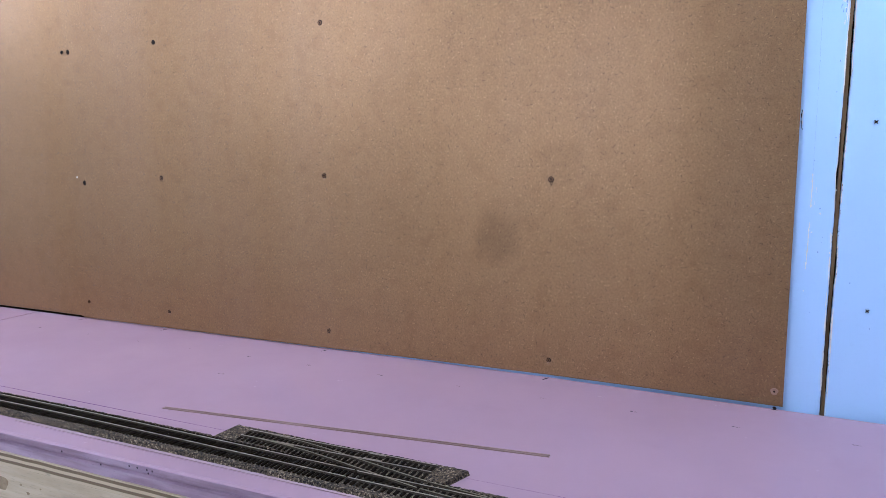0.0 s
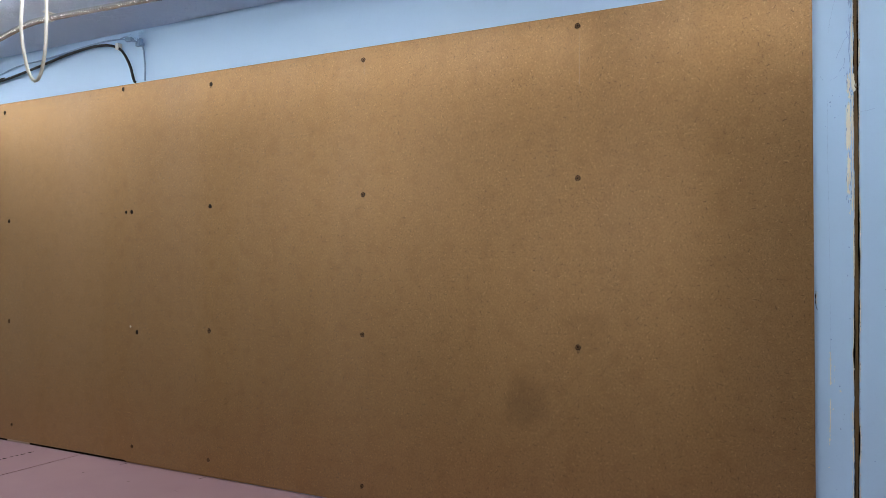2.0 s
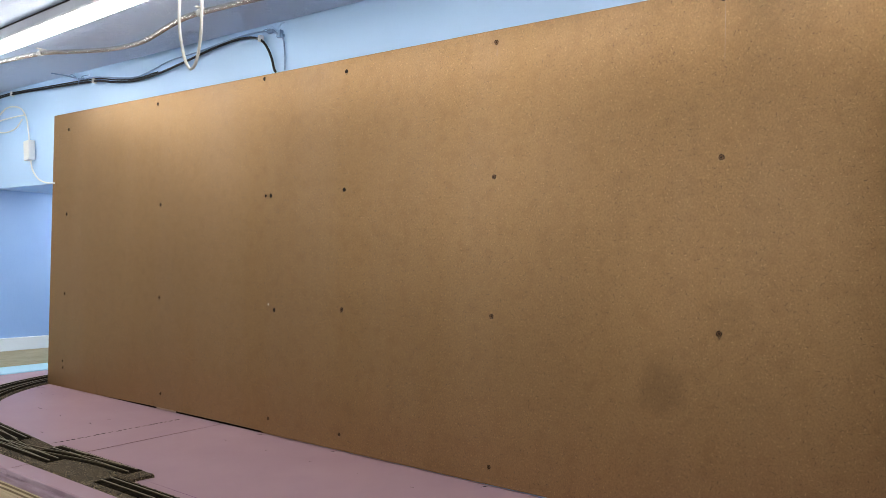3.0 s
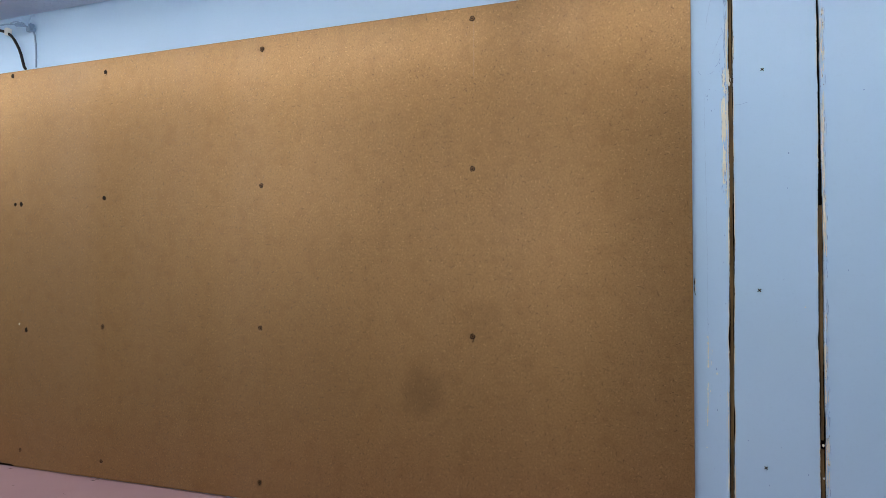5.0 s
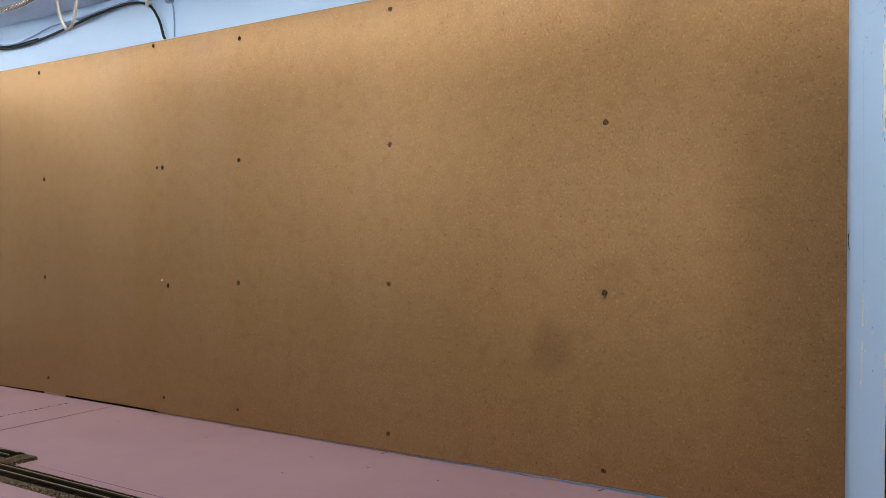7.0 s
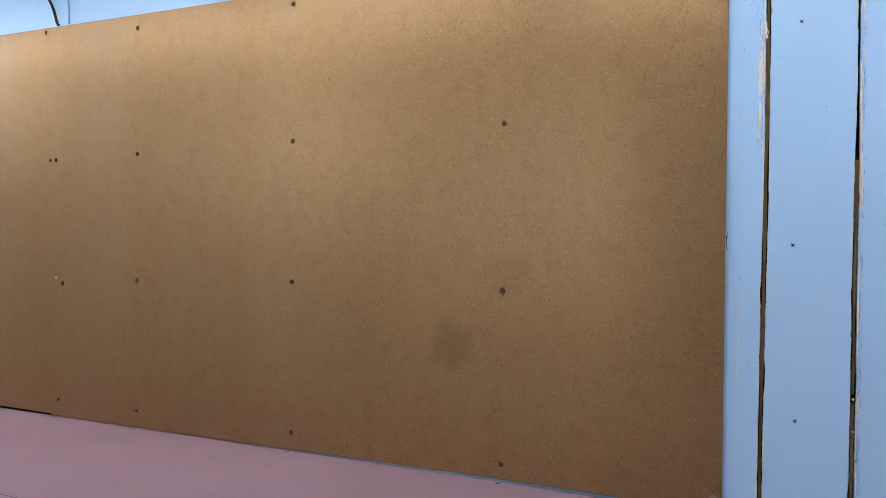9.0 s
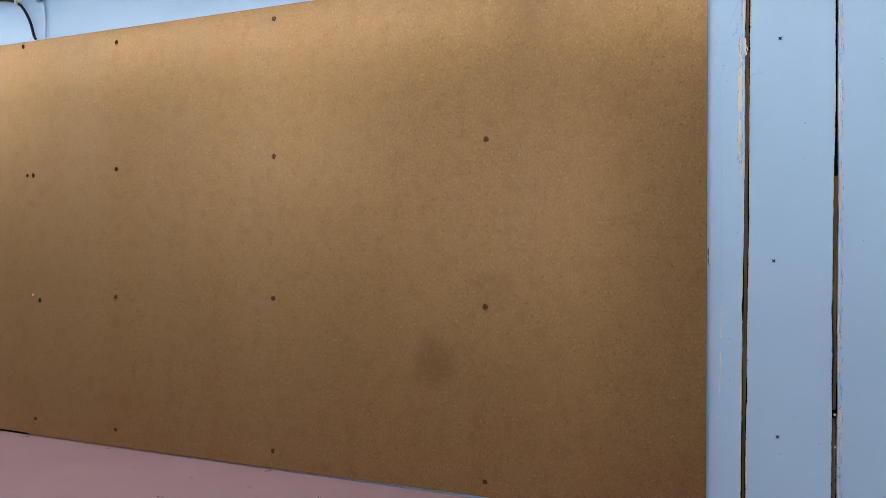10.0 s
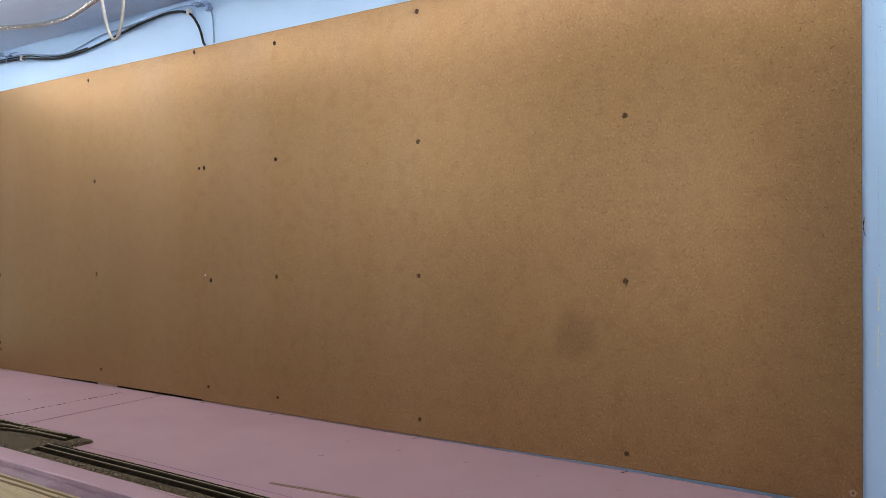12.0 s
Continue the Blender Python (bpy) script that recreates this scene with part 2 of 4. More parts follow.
M_PINE_Y = wood("tan_pine_batten", (0.46, 0.36, 0.22), (0.56, 0.45, 0.29), (14, 1, 14), 5.0)
M_PLY_FACE = wood("plywood_face", (0.55, 0.42, 0.26), (0.66, 0.53, 0.35))
M_PLY = plies()
M_RAW = wood("raw_wood_behind_gap", (0.13, 0.070, 0.020), (0.25, 0.140, 0.042), (14, 14, 1))
M_CHIP = plain("chipped_bare_primer", (0.80, 0.76, 0.65), 0.8, vary=0.22)
M_DIRTY = plain("dirty_pale_wood", (0.42, 0.32, 0.26), 0.85)
M_EDGE = worn_edge()
M_HAIR = plain("hairline_shadow", (0.27, 0.41, 0.64), 0.7)
M_CHIP2 = plain("torn_blue_paint", (0.26, 0.385, 0.64), 0.7, vary=0.35)
M_WHITE = painted("white_trim_paint", (0.78, 0.78, 0.74), (0.83, 0.83, 0.80), 0.45)
M_BED = ballast()
M_TIE = tie_plastic()
M_RAIL = rail_metal()
M_RAIL_SIDE = plain("dull_rail_side", (0.070, 0.054, 0.034), 0.8, 0.0, 0.08)
M_BRASS = plain("yellowed_switch_rail", (0.33, 0.28, 0.17), 0.5, 0.5)
M_STRIP = wood("basswood_strip", (0.25, 0.165, 0.12), (0.34, 0.235, 0.18))
M_SCREW = plain("dark_screw_steel", (0.15, 0.080, 0.036), 0.9, 0.0, 0.05)
M_RING = plain("torn_pale_fibre", (0.38, 0.235, 0.155), 0.9, 0.0, 0.1)
M_RIM = plain("torn_hardboard_rim", (0.020, 0.012, 0.007), 0.9, 0.0, 0.1)
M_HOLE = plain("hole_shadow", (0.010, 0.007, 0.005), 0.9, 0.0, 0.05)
M_INK = plain("black_ink", (0.012, 0.010, 0.016), 0.9, 0.0, 0.05)
M_DASH = plain("faded_print", (0.045, 0.034, 0.050), 0.9, 0.0, 0.05)
M_SCUFF = plain("pale_scuff", (0.55, 0.40, 0.44), 0.7)
M_TORN = plain("torn_foam_shadow", (0.030, 0.016, 0.020), 0.95, 0.0, 0.05)
M_PENCIL = plain("purple_pencil_line", (0.17, 0.07, 0.19), 0.8, 0.0, 0.1)
M_SEAM = plain("seam_shadow_dirt", (0.115, 0.045, 0.052), 0.9, 0.0, 0.1)
M_STEEL = plain("galvanised_conduit", (0.80, 0.77, 0.70), 0.27, 0.9)
M_GROOVE = plain("shaded_conduit_groove", (0.13, 0.105, 0.075), 0.55, 0.6)
M_CABLE = plain("black_cable_jacket", (0.006, 0.006, 0.007), 0.45, 0.0, 0.25)
M_WIRE = painted("blue_painted_wire", (0.20, 0.31, 0.50), (0.30, 0.42, 0.62), 0.5)
M_PLASTIC = plain("white_plastic", (0.76, 0.75, 0.71), 0.4, vary=0.04)
M_CREAM = plain("cream_cable_jacket", (0.66, 0.63, 0.55), 0.42, vary=0.05)
M_HOUSING = plain("white_light_housing", (0.72, 0.74, 0.78), 0.35, vary=0.04)
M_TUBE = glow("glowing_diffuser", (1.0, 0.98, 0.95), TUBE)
M_TUBE_REAR = glow("bright_glowing_diffuser", (1.0, 0.98, 0.95), TUBE * 3.8)
M_TUBE_FAR = glow("brightest_glowing_diffuser", (1.0, 0.98, 0.95), TUBE * 8.5)
M_LED = glow("glowing_led_strip", (0.86, 0.92, 1.0), LED)


# ---------------------------------------------------------------- mesh helpers
def finish(name, bm, mats, parent=None, smooth=False):
    me = bpy.data.meshes.new(name)
    bmesh.ops.recalc_face_normals(bm, faces=bm.faces)
    bm.to_mesh(me)
    bm.free()
    for m in (mats if isinstance(mats, (list, tuple)) else [mats]):
        me.materials.append(m)
    if smooth:
        for p in me.polygons:
            p.use_smooth = True
    ob = new(name, me)
    ob.parent = parent
    return ob


def part(name, bm, material, parent, label="", smooth=False):
    ob = finish(name, bm, material, parent, smooth)
    return tagged(ob, label) if label else ob


def structure(ob, label, category):
    return tagged(ob, label, category, kind="structure")


def empty(name, at=(0, 0, 0)):
    ob = new(name)
    ob.empty_display_size = 0.05
    ob.location = at
    return ob


def box(bm, lo, hi, bevel=0.0, seg=2):
    lo, hi = Vector(lo), Vector(hi)
    r = bmesh.ops.create_cube(bm, size=1, matrix=Matrix.LocRotScale((lo + hi) / 2, None, hi - lo))
    if bevel:
        es = list({e for v in r["verts"] for e in v.link_edges})
        bmesh.ops.bevel(bm, geom=es, offset=bevel, segments=seg, profile=0.6, affect="EDGES")
    return bm


def block(lo, hi, bevel=0.0):
    return box(bmesh.new(), lo, hi, bevel)


def spline(pts, step):
    """Points of a smooth line through pts, about step apart."""
    pts = [Vector(p) for p in pts]
    out = []
    for i in range(len(pts) - 1):
        p0 = pts[i - 1] if i else pts[0] * 2 - pts[1]
        p1, p2 = pts[i], pts[i + 1]
        p3 = pts[i + 2] if i + 2 < len(pts) else p2 * 2 - p1
        k = max(2, int((p2 - p1).length / step))
        for j in range(k):
            u = j / k
            out.append(0.5 * (2 * p1 + (p2 - p0) * u + (2 * p0 - 5 * p1 + 4 * p2 - p3) * u * u + (3 * p1 - p0 - 3 * p2 + p3) * u ** 3))
    return out + [pts[-1]]


def tube(bm, pts, radius, ring=10, wave=None):
    """A round tube along pts; wave(i) scales the radius."""
    pts = [Vector(p) for p in pts]
    side, rows = None, []
    for i, p in enumerate(pts):
        d = (pts[min(i + 1, len(pts) - 1)] - pts[max(i - 1, 0)]).normalized()
        if side is None:
            side = d.orthogonal().normalized()
        side = (side - d * side.dot(d)).normalized()
        up = d.cross(side)
        r = radius * (wave(i) if wave else 1)
        rows.append([bm.verts.new(p + (side * math.cos(a) + up * math.sin(a)) * r) for a in (math.tau * k / ring for k in range(ring))])
    for a, b in zip(rows, rows[1:]):
        for k in range(ring):
            bm.faces.new((a[k], a[(k + 1) % ring], b[(k + 1) % ring], b[k]))
    bm.faces.new(rows[0])
    bm.faces.new(rows[-1])
    return bm


def along(pts):
    """(point, heading, distance) of each point of a flat path."""
    out, s = [], 0.0
    for i, p in enumerate(pts):
        d = (pts[min(i + 1, len(pts) - 1)] - pts[max(i - 1, 0)]).normalized()
        if i:
            s += (p - pts[i - 1]).length
        out.append((p, d, s))
    return out


def sweep(bm, pts, profile, rough=0.0):
    """Sweeps a profile of (across, up) along a flat path; rough shakes it like grains."""
    rows = []
    for p, d, s in along(pts):
        left = Vector((-d.y, d.x, 0))
        row = []
        for a, z in profile:
            q = p + left * a + Vector((0, 0, z))
            if rough and z > 0:
                k = noise.noise(q * 420) * rough + noise.noise(q * 190) * rough
                q += Vector((0, 0, k)) + left * (k if a > 0 else -k)
            row.append(bm.verts.new(q))
        rows.append(row)
    for a, b in zip(rows, rows[1:]):
        for k in range(len(profile) - 1):
            bm.faces.new((a[k], a[k + 1], b[k + 1], b[k]))
    bm.faces.new(rows[0])
    bm.faces.new(rows[-1])
    bm.faces.new([r[0] for r in rows] + [r[-1] for r in reversed(rows)]) if len(rows) < 3 else None
    return bm


# ---------------------------------------------------------------- the room
def slab(name, lo, hi, mat, label, category):
    return structure(finish(name, block(lo, hi), mat), label, category)


slab("floor", (-2.7, -5.2, -0.1), (2.7, 1.4, 0.0), M_FLOOR, "grey concrete basement floor under the bench", "floor")
slab("ceiling", (-2.7, -5.2, CEIL), (2.7, 1.4, CEIL + 0.1), M_CEIL, "low textured ceiling painted pale blue", "ceiling")
slab("wall_end", (LEFT - 0.12, -0.02, 0), (LEFT, 1.4, CEIL), M_BLUE2, "bright blue painted end wall behind the curve", "wall")
# Unseen walls, their tones set for bounce light and reflections in the panel.
slab("wall_west", (LEFT - 0.12, -5.2, 0), (LEFT, -0.02, CEIL), M_WHITE, "plain white painted basement wall", "wall")
slab("wall_east", (2.5, -5.2, 0), (2.62, 1.4, CEIL), M_ROOM, "plain grey painted basement wall, out of view", "wall")
slab("wall_south", (LEFT, -5.2, 0), (2.5, -5.08, CEIL), M_PALE, "plain warm white painted basement wall", "wall")
slab("wall_far_north", (LEFT, 1.28, 0), (2.5, 1.4, CEIL), M_BLUE2, "blue painted wall behind the opening", "wall")

# back wall: a wooden backing with painted planks and open gaps between them
back = slab("wall_north", (-2.06, WALL + 0.0125, 0), (2.5, WALL + 0.11, CEIL), M_RAW, "light blue plank wall with dark open gaps", "wall")
GAP1, GAP2 = (0.3948, 0.4012), (0.5102, 0.5162)


def ragged(z, seed):
    """Small bites and splinters along a cut edge, inwards."""
    bite = max(0.0, noise.noise((z * 28, seed, 2.0)) - 0.32) * 3.0
    return 0.45 * noise.noise((z * 60, seed, 0)) + 0.45 * noise.noise((z * 210, seed, 5.0)) + bite


def wood_in_gap(x, z0, z1, width, seed):
    """A rough strip of bare wood seen inside a gap, with dark slits beside it."""
    bm = bmesh.new()
    n = int((z1 - z0) / 0.004)
    rows = []
    for i in range(n + 1):
        z = z0 + (z1 - z0) * i / n
        c = x(z) + 0.0009 * noise.noise((z * 7, seed, 0)) + 0.0003 * noise.noise((z * 70, seed, 3))
        w = width * (0.62 + 0.55 * noise.noise((z * 9, seed, 7)))
        rows.append([bm.verts.new(v) for v in ((c - w, WALL + 0.0118, z), (c - w * 0.8, WALL + 0.0062, z), (c + w * 0.8, WALL + 0.0056, z), (c + w, WALL + 0.0118, z))])
    for p, q in zip(rows, rows[1:]):
        for k in range(3):
            bm.faces.new((p[k], p[k + 1], q[k + 1], q[k]))
    bm.faces.new(rows[0])
    bm.faces.new(rows[-1])
    return part("bare_wood", bm, M_RAW, back, "bare brown wood inside the gap")


def plank(x0, x1, wobble0=0.0, wobble1=0.0, lean0=None, lean1=None):
    """A painted plank whose long edges are slightly ragged."""
    bm = bmesh.new()
    steps = 700 if wobble0 or wobble1 else 1
    ea, eb = 0.001 if wobble0 else 0.00001, 0.001 if wobble1 else 0.00001
    rows = []
    for i in range(steps + 1):
        z = CEIL * i / steps
        a = x0 + wobble0 * (noise.noise((z * 5, 1.3, 0)) + ragged(z, 4.1 + x0))
        b = x1 + wobble1 * (noise.noise((z * 5, 7.3, 0)) - ragged(z, 9.1 + x1))
        a += lean0(z) if lean0 else 0
        b += lean1(z) if lean1 else 0
        rows.append([bm.verts.new(v) for v in ((a, WALL + 0.012, z), (a, WALL + ea, z), (a + ea, WALL, z), (b - eb, WALL, z), (b, WALL + eb, z), (b, WALL + 0.012, z))])
    for r, q in zip(rows, rows[1:]):
        for k in range(6):
            bm.faces.new((r[k], r[(k + 1) % 6], q[(k + 1) % 6], q[k]))
    bm.faces.new(rows[0])
    bm.faces.new(rows[-1])
    ob = part("plank", bm, [M_BLUE, M_EDGE], back)
    worn = ([1] if wobble0 else []) + ([3] if wobble1 else [])
    for i, poly in enumerate(ob.data.polygons):
        if i < 6 * steps and i % 6 in worn:
            poly.material_index = 1
    return ob


def lean_left(z):
    return -0.0030 * max(0.0, min(1.0, (1.58 - z) / 0.34)) + 0.0011 * max(0.0, min(1.0, (z - 1.82) / 0.08))


def lean_mid(z):
    return -0.0012 * max(0.0, min(1.0, (1.56 - z) / 0.30)) + 0.0016 * max(0.0, min(1.0, (z - 1.66) / 0.08))


def pinch(z):
    return -0.0012 * max(0.0, min(1.0, (z - 1.66) / 0.10))


plank(-2.06, GAP1[0], 0, 0.0010, None, lean_left)
plank(GAP1[1], GAP2[0], 0.0009, 0.0009, lean_left, lean_mid)
plank(GAP2[1], 2.5, 0.0008, 0, pinch)
for gap in (GAP1, GAP2):
    # Near-black backing strip paints the shade inside each open gap.
    part("gap_shade_strip", block((gap[0] - 0.006, WALL + 0.0119, 0.001), (gap[1] + 0.006, WALL + 0.0124, CEIL - 0.001)), M_HOLE, back, "near-black strip painting the shade deep in the gap")
wood_in_gap(lambda z: 0.3979 + lean_left(z), 0.9, CEIL - 0.002, 0.0040, 1.7)
wood_in_gap(lambda z: 0.5134 + lean_mid(z), 1.312, 1.640, 0.0034, 5.2)
wood_in_gap(lambda z: 0.5134 + lean_mid(z), 0.9, 1.299, 0.0034, 8.4)
crack_rows = (([(0.3637, 1.452), (0.3640, 1.430), (0.3637, 1.406)], 0.0030), ([(0.3632, 1.386), (0.3630, 1.350), (0.3622, 1.321)], 0.0026))


def flake(x, z, w, mat=None, name="paint_chip", label="tiny white chip in the paint"):
    """A small uneven flake standing proud of the paint."""
    rnd = random.Random(round(x * 9000 + z * 7000))
    ring = [(x + w * math.cos(a) * rnd.uniform(0.5, 1), z + w * math.sin(a) * rnd.uniform(0.6, 1.2)) for a in (math.tau * k / 9 for k in range(9))]
    bm = bmesh.new()
    top = [bm.verts.new((u, WALL - 0.0009, v)) for u, v in ring]
    low = [bm.verts.new((u, WALL + 0.0006, v)) for u, v in ring]
    bm.faces.new(top)
    for k in range(9):
        bm.faces.new((top[k], top[(k + 1) % 9], low[(k + 1) % 9], low[k]))
    return part(name, bm, mat or M_CHIP, back, label)


def torn_strip(x0, x1, z0, z1, count, seed, mat=None, long=0.03, name="bare_patch", label="bare cream patch where paint is torn off", wide=None):
    """Ragged upright flakes beside a gap where the paint is gone down to the primer."""
    rnd = random.Random(seed)
    bm = bmesh.new()
    for i in range(count):
        h = rnd.uniform(0.25, 1.0) * long
        w = rnd.uniform(0.18, 0.5) * (wide or x1 - x0)
        cx, cz = rnd.uniform(x0 + w * 0.5, x1 - w * 0.5), rnd.uniform(z0 + h * 0.4, z1 - h * 0.4)
        y = WALL - 0.0004 - 0.00002 * (i % 40)
        n = max(5, int(h / 0.0015))
        rows = []
        for k in range(n + 1):
            u = 2 * k / n - 1
            full = (1 - abs(u) ** 4) * w * 0.5
            z = cz + u * h * 0.5
            l = full * (0.75 + 0.7 * noise.noise((z * 420, i * 3.1, seed)))
            r = full * (0.75 + 0.7 * noise.noise((z * 420, i * 5.7, seed + 9)))
            rows.append([bm.verts.new((cx - l, y, z)), bm.verts.new((cx + r, y, z)), bm.verts.new((cx + r, WALL + 0.0005, z)), bm.verts.new((cx - l, WALL + 0.0005, z))])
        for r, q in zip(rows, rows[1:]):
            for k in range(4):
                bm.faces.new((r[k], r[(k + 1) % 4], q[(k + 1) % 4], q[k]))
    return tagged(part(name, bm, mat or M_CHIP, back, label), kind="stuff")


def crack(pts, width, mat, name="paint_crack", label="thin crack in the paint"):
    """A fine wandering line on the wall."""
    bm = bmesh.new()
    rows = []
    line = spline([(x, WALL - 0.0005, z) for x, z in pts], 0.0015)
    for k, (p, d, sx) in enumerate(along(line)):
        w = width * max(0.12, 0.45 + 0.8 * noise.noise((p.x * 300, p.z * 300, 3.0)))
        n = Vector((-d.z, 0, d.x))
        wob = n * 0.0007 * noise.noise((p.x * 200, p.z * 200, 8.0))
        rows.append([bm.verts.new(v) for v in (p + wob - n * w * 0.5 + Vector((0, 0.0009, 0)), p + wob - n * w * 0.5, p + wob + n * w * 0.5, p + wob + n * w * 0.5 + Vector((0, 0.0009, 0)))])
    for r, q in zip(rows, rows[1:]):
        for k in range(3):
            bm.faces.new((r[k], r[k + 1], q[k + 1], q[k]))
    return part(name, bm, mat, back, label)


torn_strip(0.3852, 0.3918, 1.736, 1.802, 46, 3, None, 0.040)
torn_strip(0.3858, 0.3912, 1.672, 1.738, 26, 11, None, 0.020)
torn_strip(0.3862, 0.3930, 1.806, 1.846, 12, 12, None, 0.016)
torn_strip(0.3884, 0.3920, 1.640, 1.672, 5, 13, None, 0.010)
torn_strip(0.3920, 0.3948, 1.640, 1.925, 46, 5, None, 0.045)
torn_strip(0.3925, 0.3950, 1.54, 1.640, 14, 6, None, 0.050)
torn_strip(0.3895, 0.3920, 1.14, 1.38, 34, 26, None, 0.030)
torn_strip(0.4012, 0.4026, 1.56, 2.05, 40, 16, None, 0.040)
torn_strip(0.3986, 0.4000, 1.14, 1.30, 18, 27, None, 0.040)
torn_strip(0.5162, 0.5200, 1.585, 1.80, 70, 7, None, 0.030)
torn_strip(0.5165, 0.5205, 1.815, 1.875, 11, 8, None, 0.016)
torn_strip(0.5162, 0.5188, 1.16, 1.45, 26, 9, None, 0.030)
torn_strip(0.3846, 0.3935, 1.66, 1.86, 70, 4, M_CHIP2, 0.010, "torn_paint", "torn darker blue paint", 0.0024)
torn_strip(0.3885, 0.3940, 1.87, 2.09, 40, 15, M_CHIP2, 0.016, "torn_paint", "torn darker blue paint", 0.0020)
torn_strip(0.5178, 0.5225, 1.15, 1.95, 90, 17, M_CHIP2, 0.014, "torn_paint", "torn darker blue paint", 0.0020)
torn_strip(0.5164, 0.5212, 1.15, 1.95, 130, 33, M_EDGE, 0.026, "torn_paint", "torn pale blue paint", 0.0034)
torn_strip(0.3450, 0.3900, 1.75, 1.86, 9, 18, M_CHIP2, 0.0030, "torn_paint", "small dark specks in the paint", 0.003)
torn_strip(0.3640, 0.3850, 1.20, 1.60, 7, 19, M_CHIP2, 0.0025, "torn_paint", "small dark specks in the paint", 0.003)
torn_strip(0.4100, 0.5050, 1.20, 1.95, 9, 23, M_CHIP2, 0.0030, "torn_paint", "small dark specks in the paint", 0.003)
torn_strip(0.3680, 0.3700, 1.36, 1.50, 3, 21, None, 0.012, "bare_patch", "thin cream scratch down the paint")
for line, width in crack_rows:
    crack(line, width, M_CHIP, "scratch", "white scratch down the blue paint")
torn_strip(0.3925, 0.3992, 1.816, 1.843, 9, 31, None, 0.018)
crack([(0.3920, 1.901), (0.3843, 1.892), (0.3790, 1.880), (0.3742, 1.868)], 0.0006, M_CHIP2)
crack([(0.3842, 1.867), (0.3834, 1.857), (0.3776, 1.8485)], 0.0009, M_CHIP2)
crack([(0.3763, 1.8427), (0.371, 1.8395), (0.3666, 1.8375)], 0.0008, M_CHIP2)
crack([(0.3538, 1.8445), (0.3560, 1.8400), (0.3580, 1.8385)], 0.0007, M_CHIP2)
crack([(0.3918, 1.930), (0.3905, 1.900), (0.3912, 1.875), (0.3900, 1.860)], 0.0011, M_CHIP2)
crack([(0.4035, 1.7895), (0.412, 1.7900), (0.421, 1.7925)], 0.0007, M_CHIP2)
crack([(0.3630, 1.81), (0.3622, 1.75), (0.3635, 1.64), (0.3640, 1.56), (0.3640, 1.45)], 0.00042, M_HAIR, "hairline", "fine hairline down the paint")

crack([(0.3462, 1.538), (0.3455, 1.527), (0.3462, 1.517), (0.3480, 1.511)], 0.0022, M_CABLE, "paint_flake", "dark gap under a lifted paint flake")
crack([(0.3474, 1.536), (0.3468, 1.526), (0.3474, 1.518)], 0.0014, M_CHIP, "paint_flake", "pale lifted paint flake")
for x, z, w in ((0.493, 1.497, 0.0013), (0.376, 1.398, 0.0015), (0.3668, 1.372, 0.0012), (0.5128, 1.306, 0.0020), (0.5132, 1.261, 0.0017), (0.3610, 1.290, 0.0010), (0.3930, 1.430, 0.0012), (0.3905, 1.345, 0.0013), (0.5172, 1.150, 0.0016)):
    flake(x, z, w)
for x, z, w in ((0.547, 1.549, 0.0011), (0.474, 1.715, 0.0014), (0.569, 1.797, 0.0011), (0.366, 1.806, 0.0012), (0.3753, 1.405, 0.0011), (0.365, 1.470, 0.0010), (0.376, 1.345, 0.0011), (0.417, 1.305, 0.0010), (0.3880, 1.600, 0.0010), (0.3860, 1.560, 0.0009), (0.3885, 1.500, 0.0010)):
    flake(x, z, w, M_CHIP2, "paint_nick", "small dark nick in the paint")
crack([(0.3868, 1.905), (0.3905, 1.888), (0.3888, 1.870)], 0.0013, M_CHIP2)
crack([(0.3640, 1.905), (0.3690, 1.935), (0.3740, 1.955)], 0.0006, M_HAIR, "hairline", "fine hairline in the paint")

# Near-black strips stand in for gap shade under the panel; the middle is wood.
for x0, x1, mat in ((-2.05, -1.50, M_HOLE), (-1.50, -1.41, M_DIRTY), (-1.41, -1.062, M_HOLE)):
    part("wall_foot", block((x0, WALL - 0.0015, 1.08), (x1, WALL + 0.001, 1.136)), mat, back, "wall foot strip, dark for the gap's shade, pale for wood")

# header over the opening at the end of the back wall
slab("wall_header", (LEFT, WALL, 1.768), (-2.06, WALL + 0.30, CEIL), M_BLUE, "light blue painted header over the opening", "wall")

# led strip under the far edge of the header
led = empty("led_strip", (-2.3, 0.33, 1.76))
part("glowing_tape", block((-0.22, 0, -0.004), (1.2, 0.012, 0.0)), M_LED, led, "glowing white tape")
part("aluminium_channel", block((-0.22, -0.002, 0.0002), (1.2, 0.014, 0.008)), M_STEEL, led, "thin metal channel")
tagged(led, "glowing white led strip under the header", "led strip")


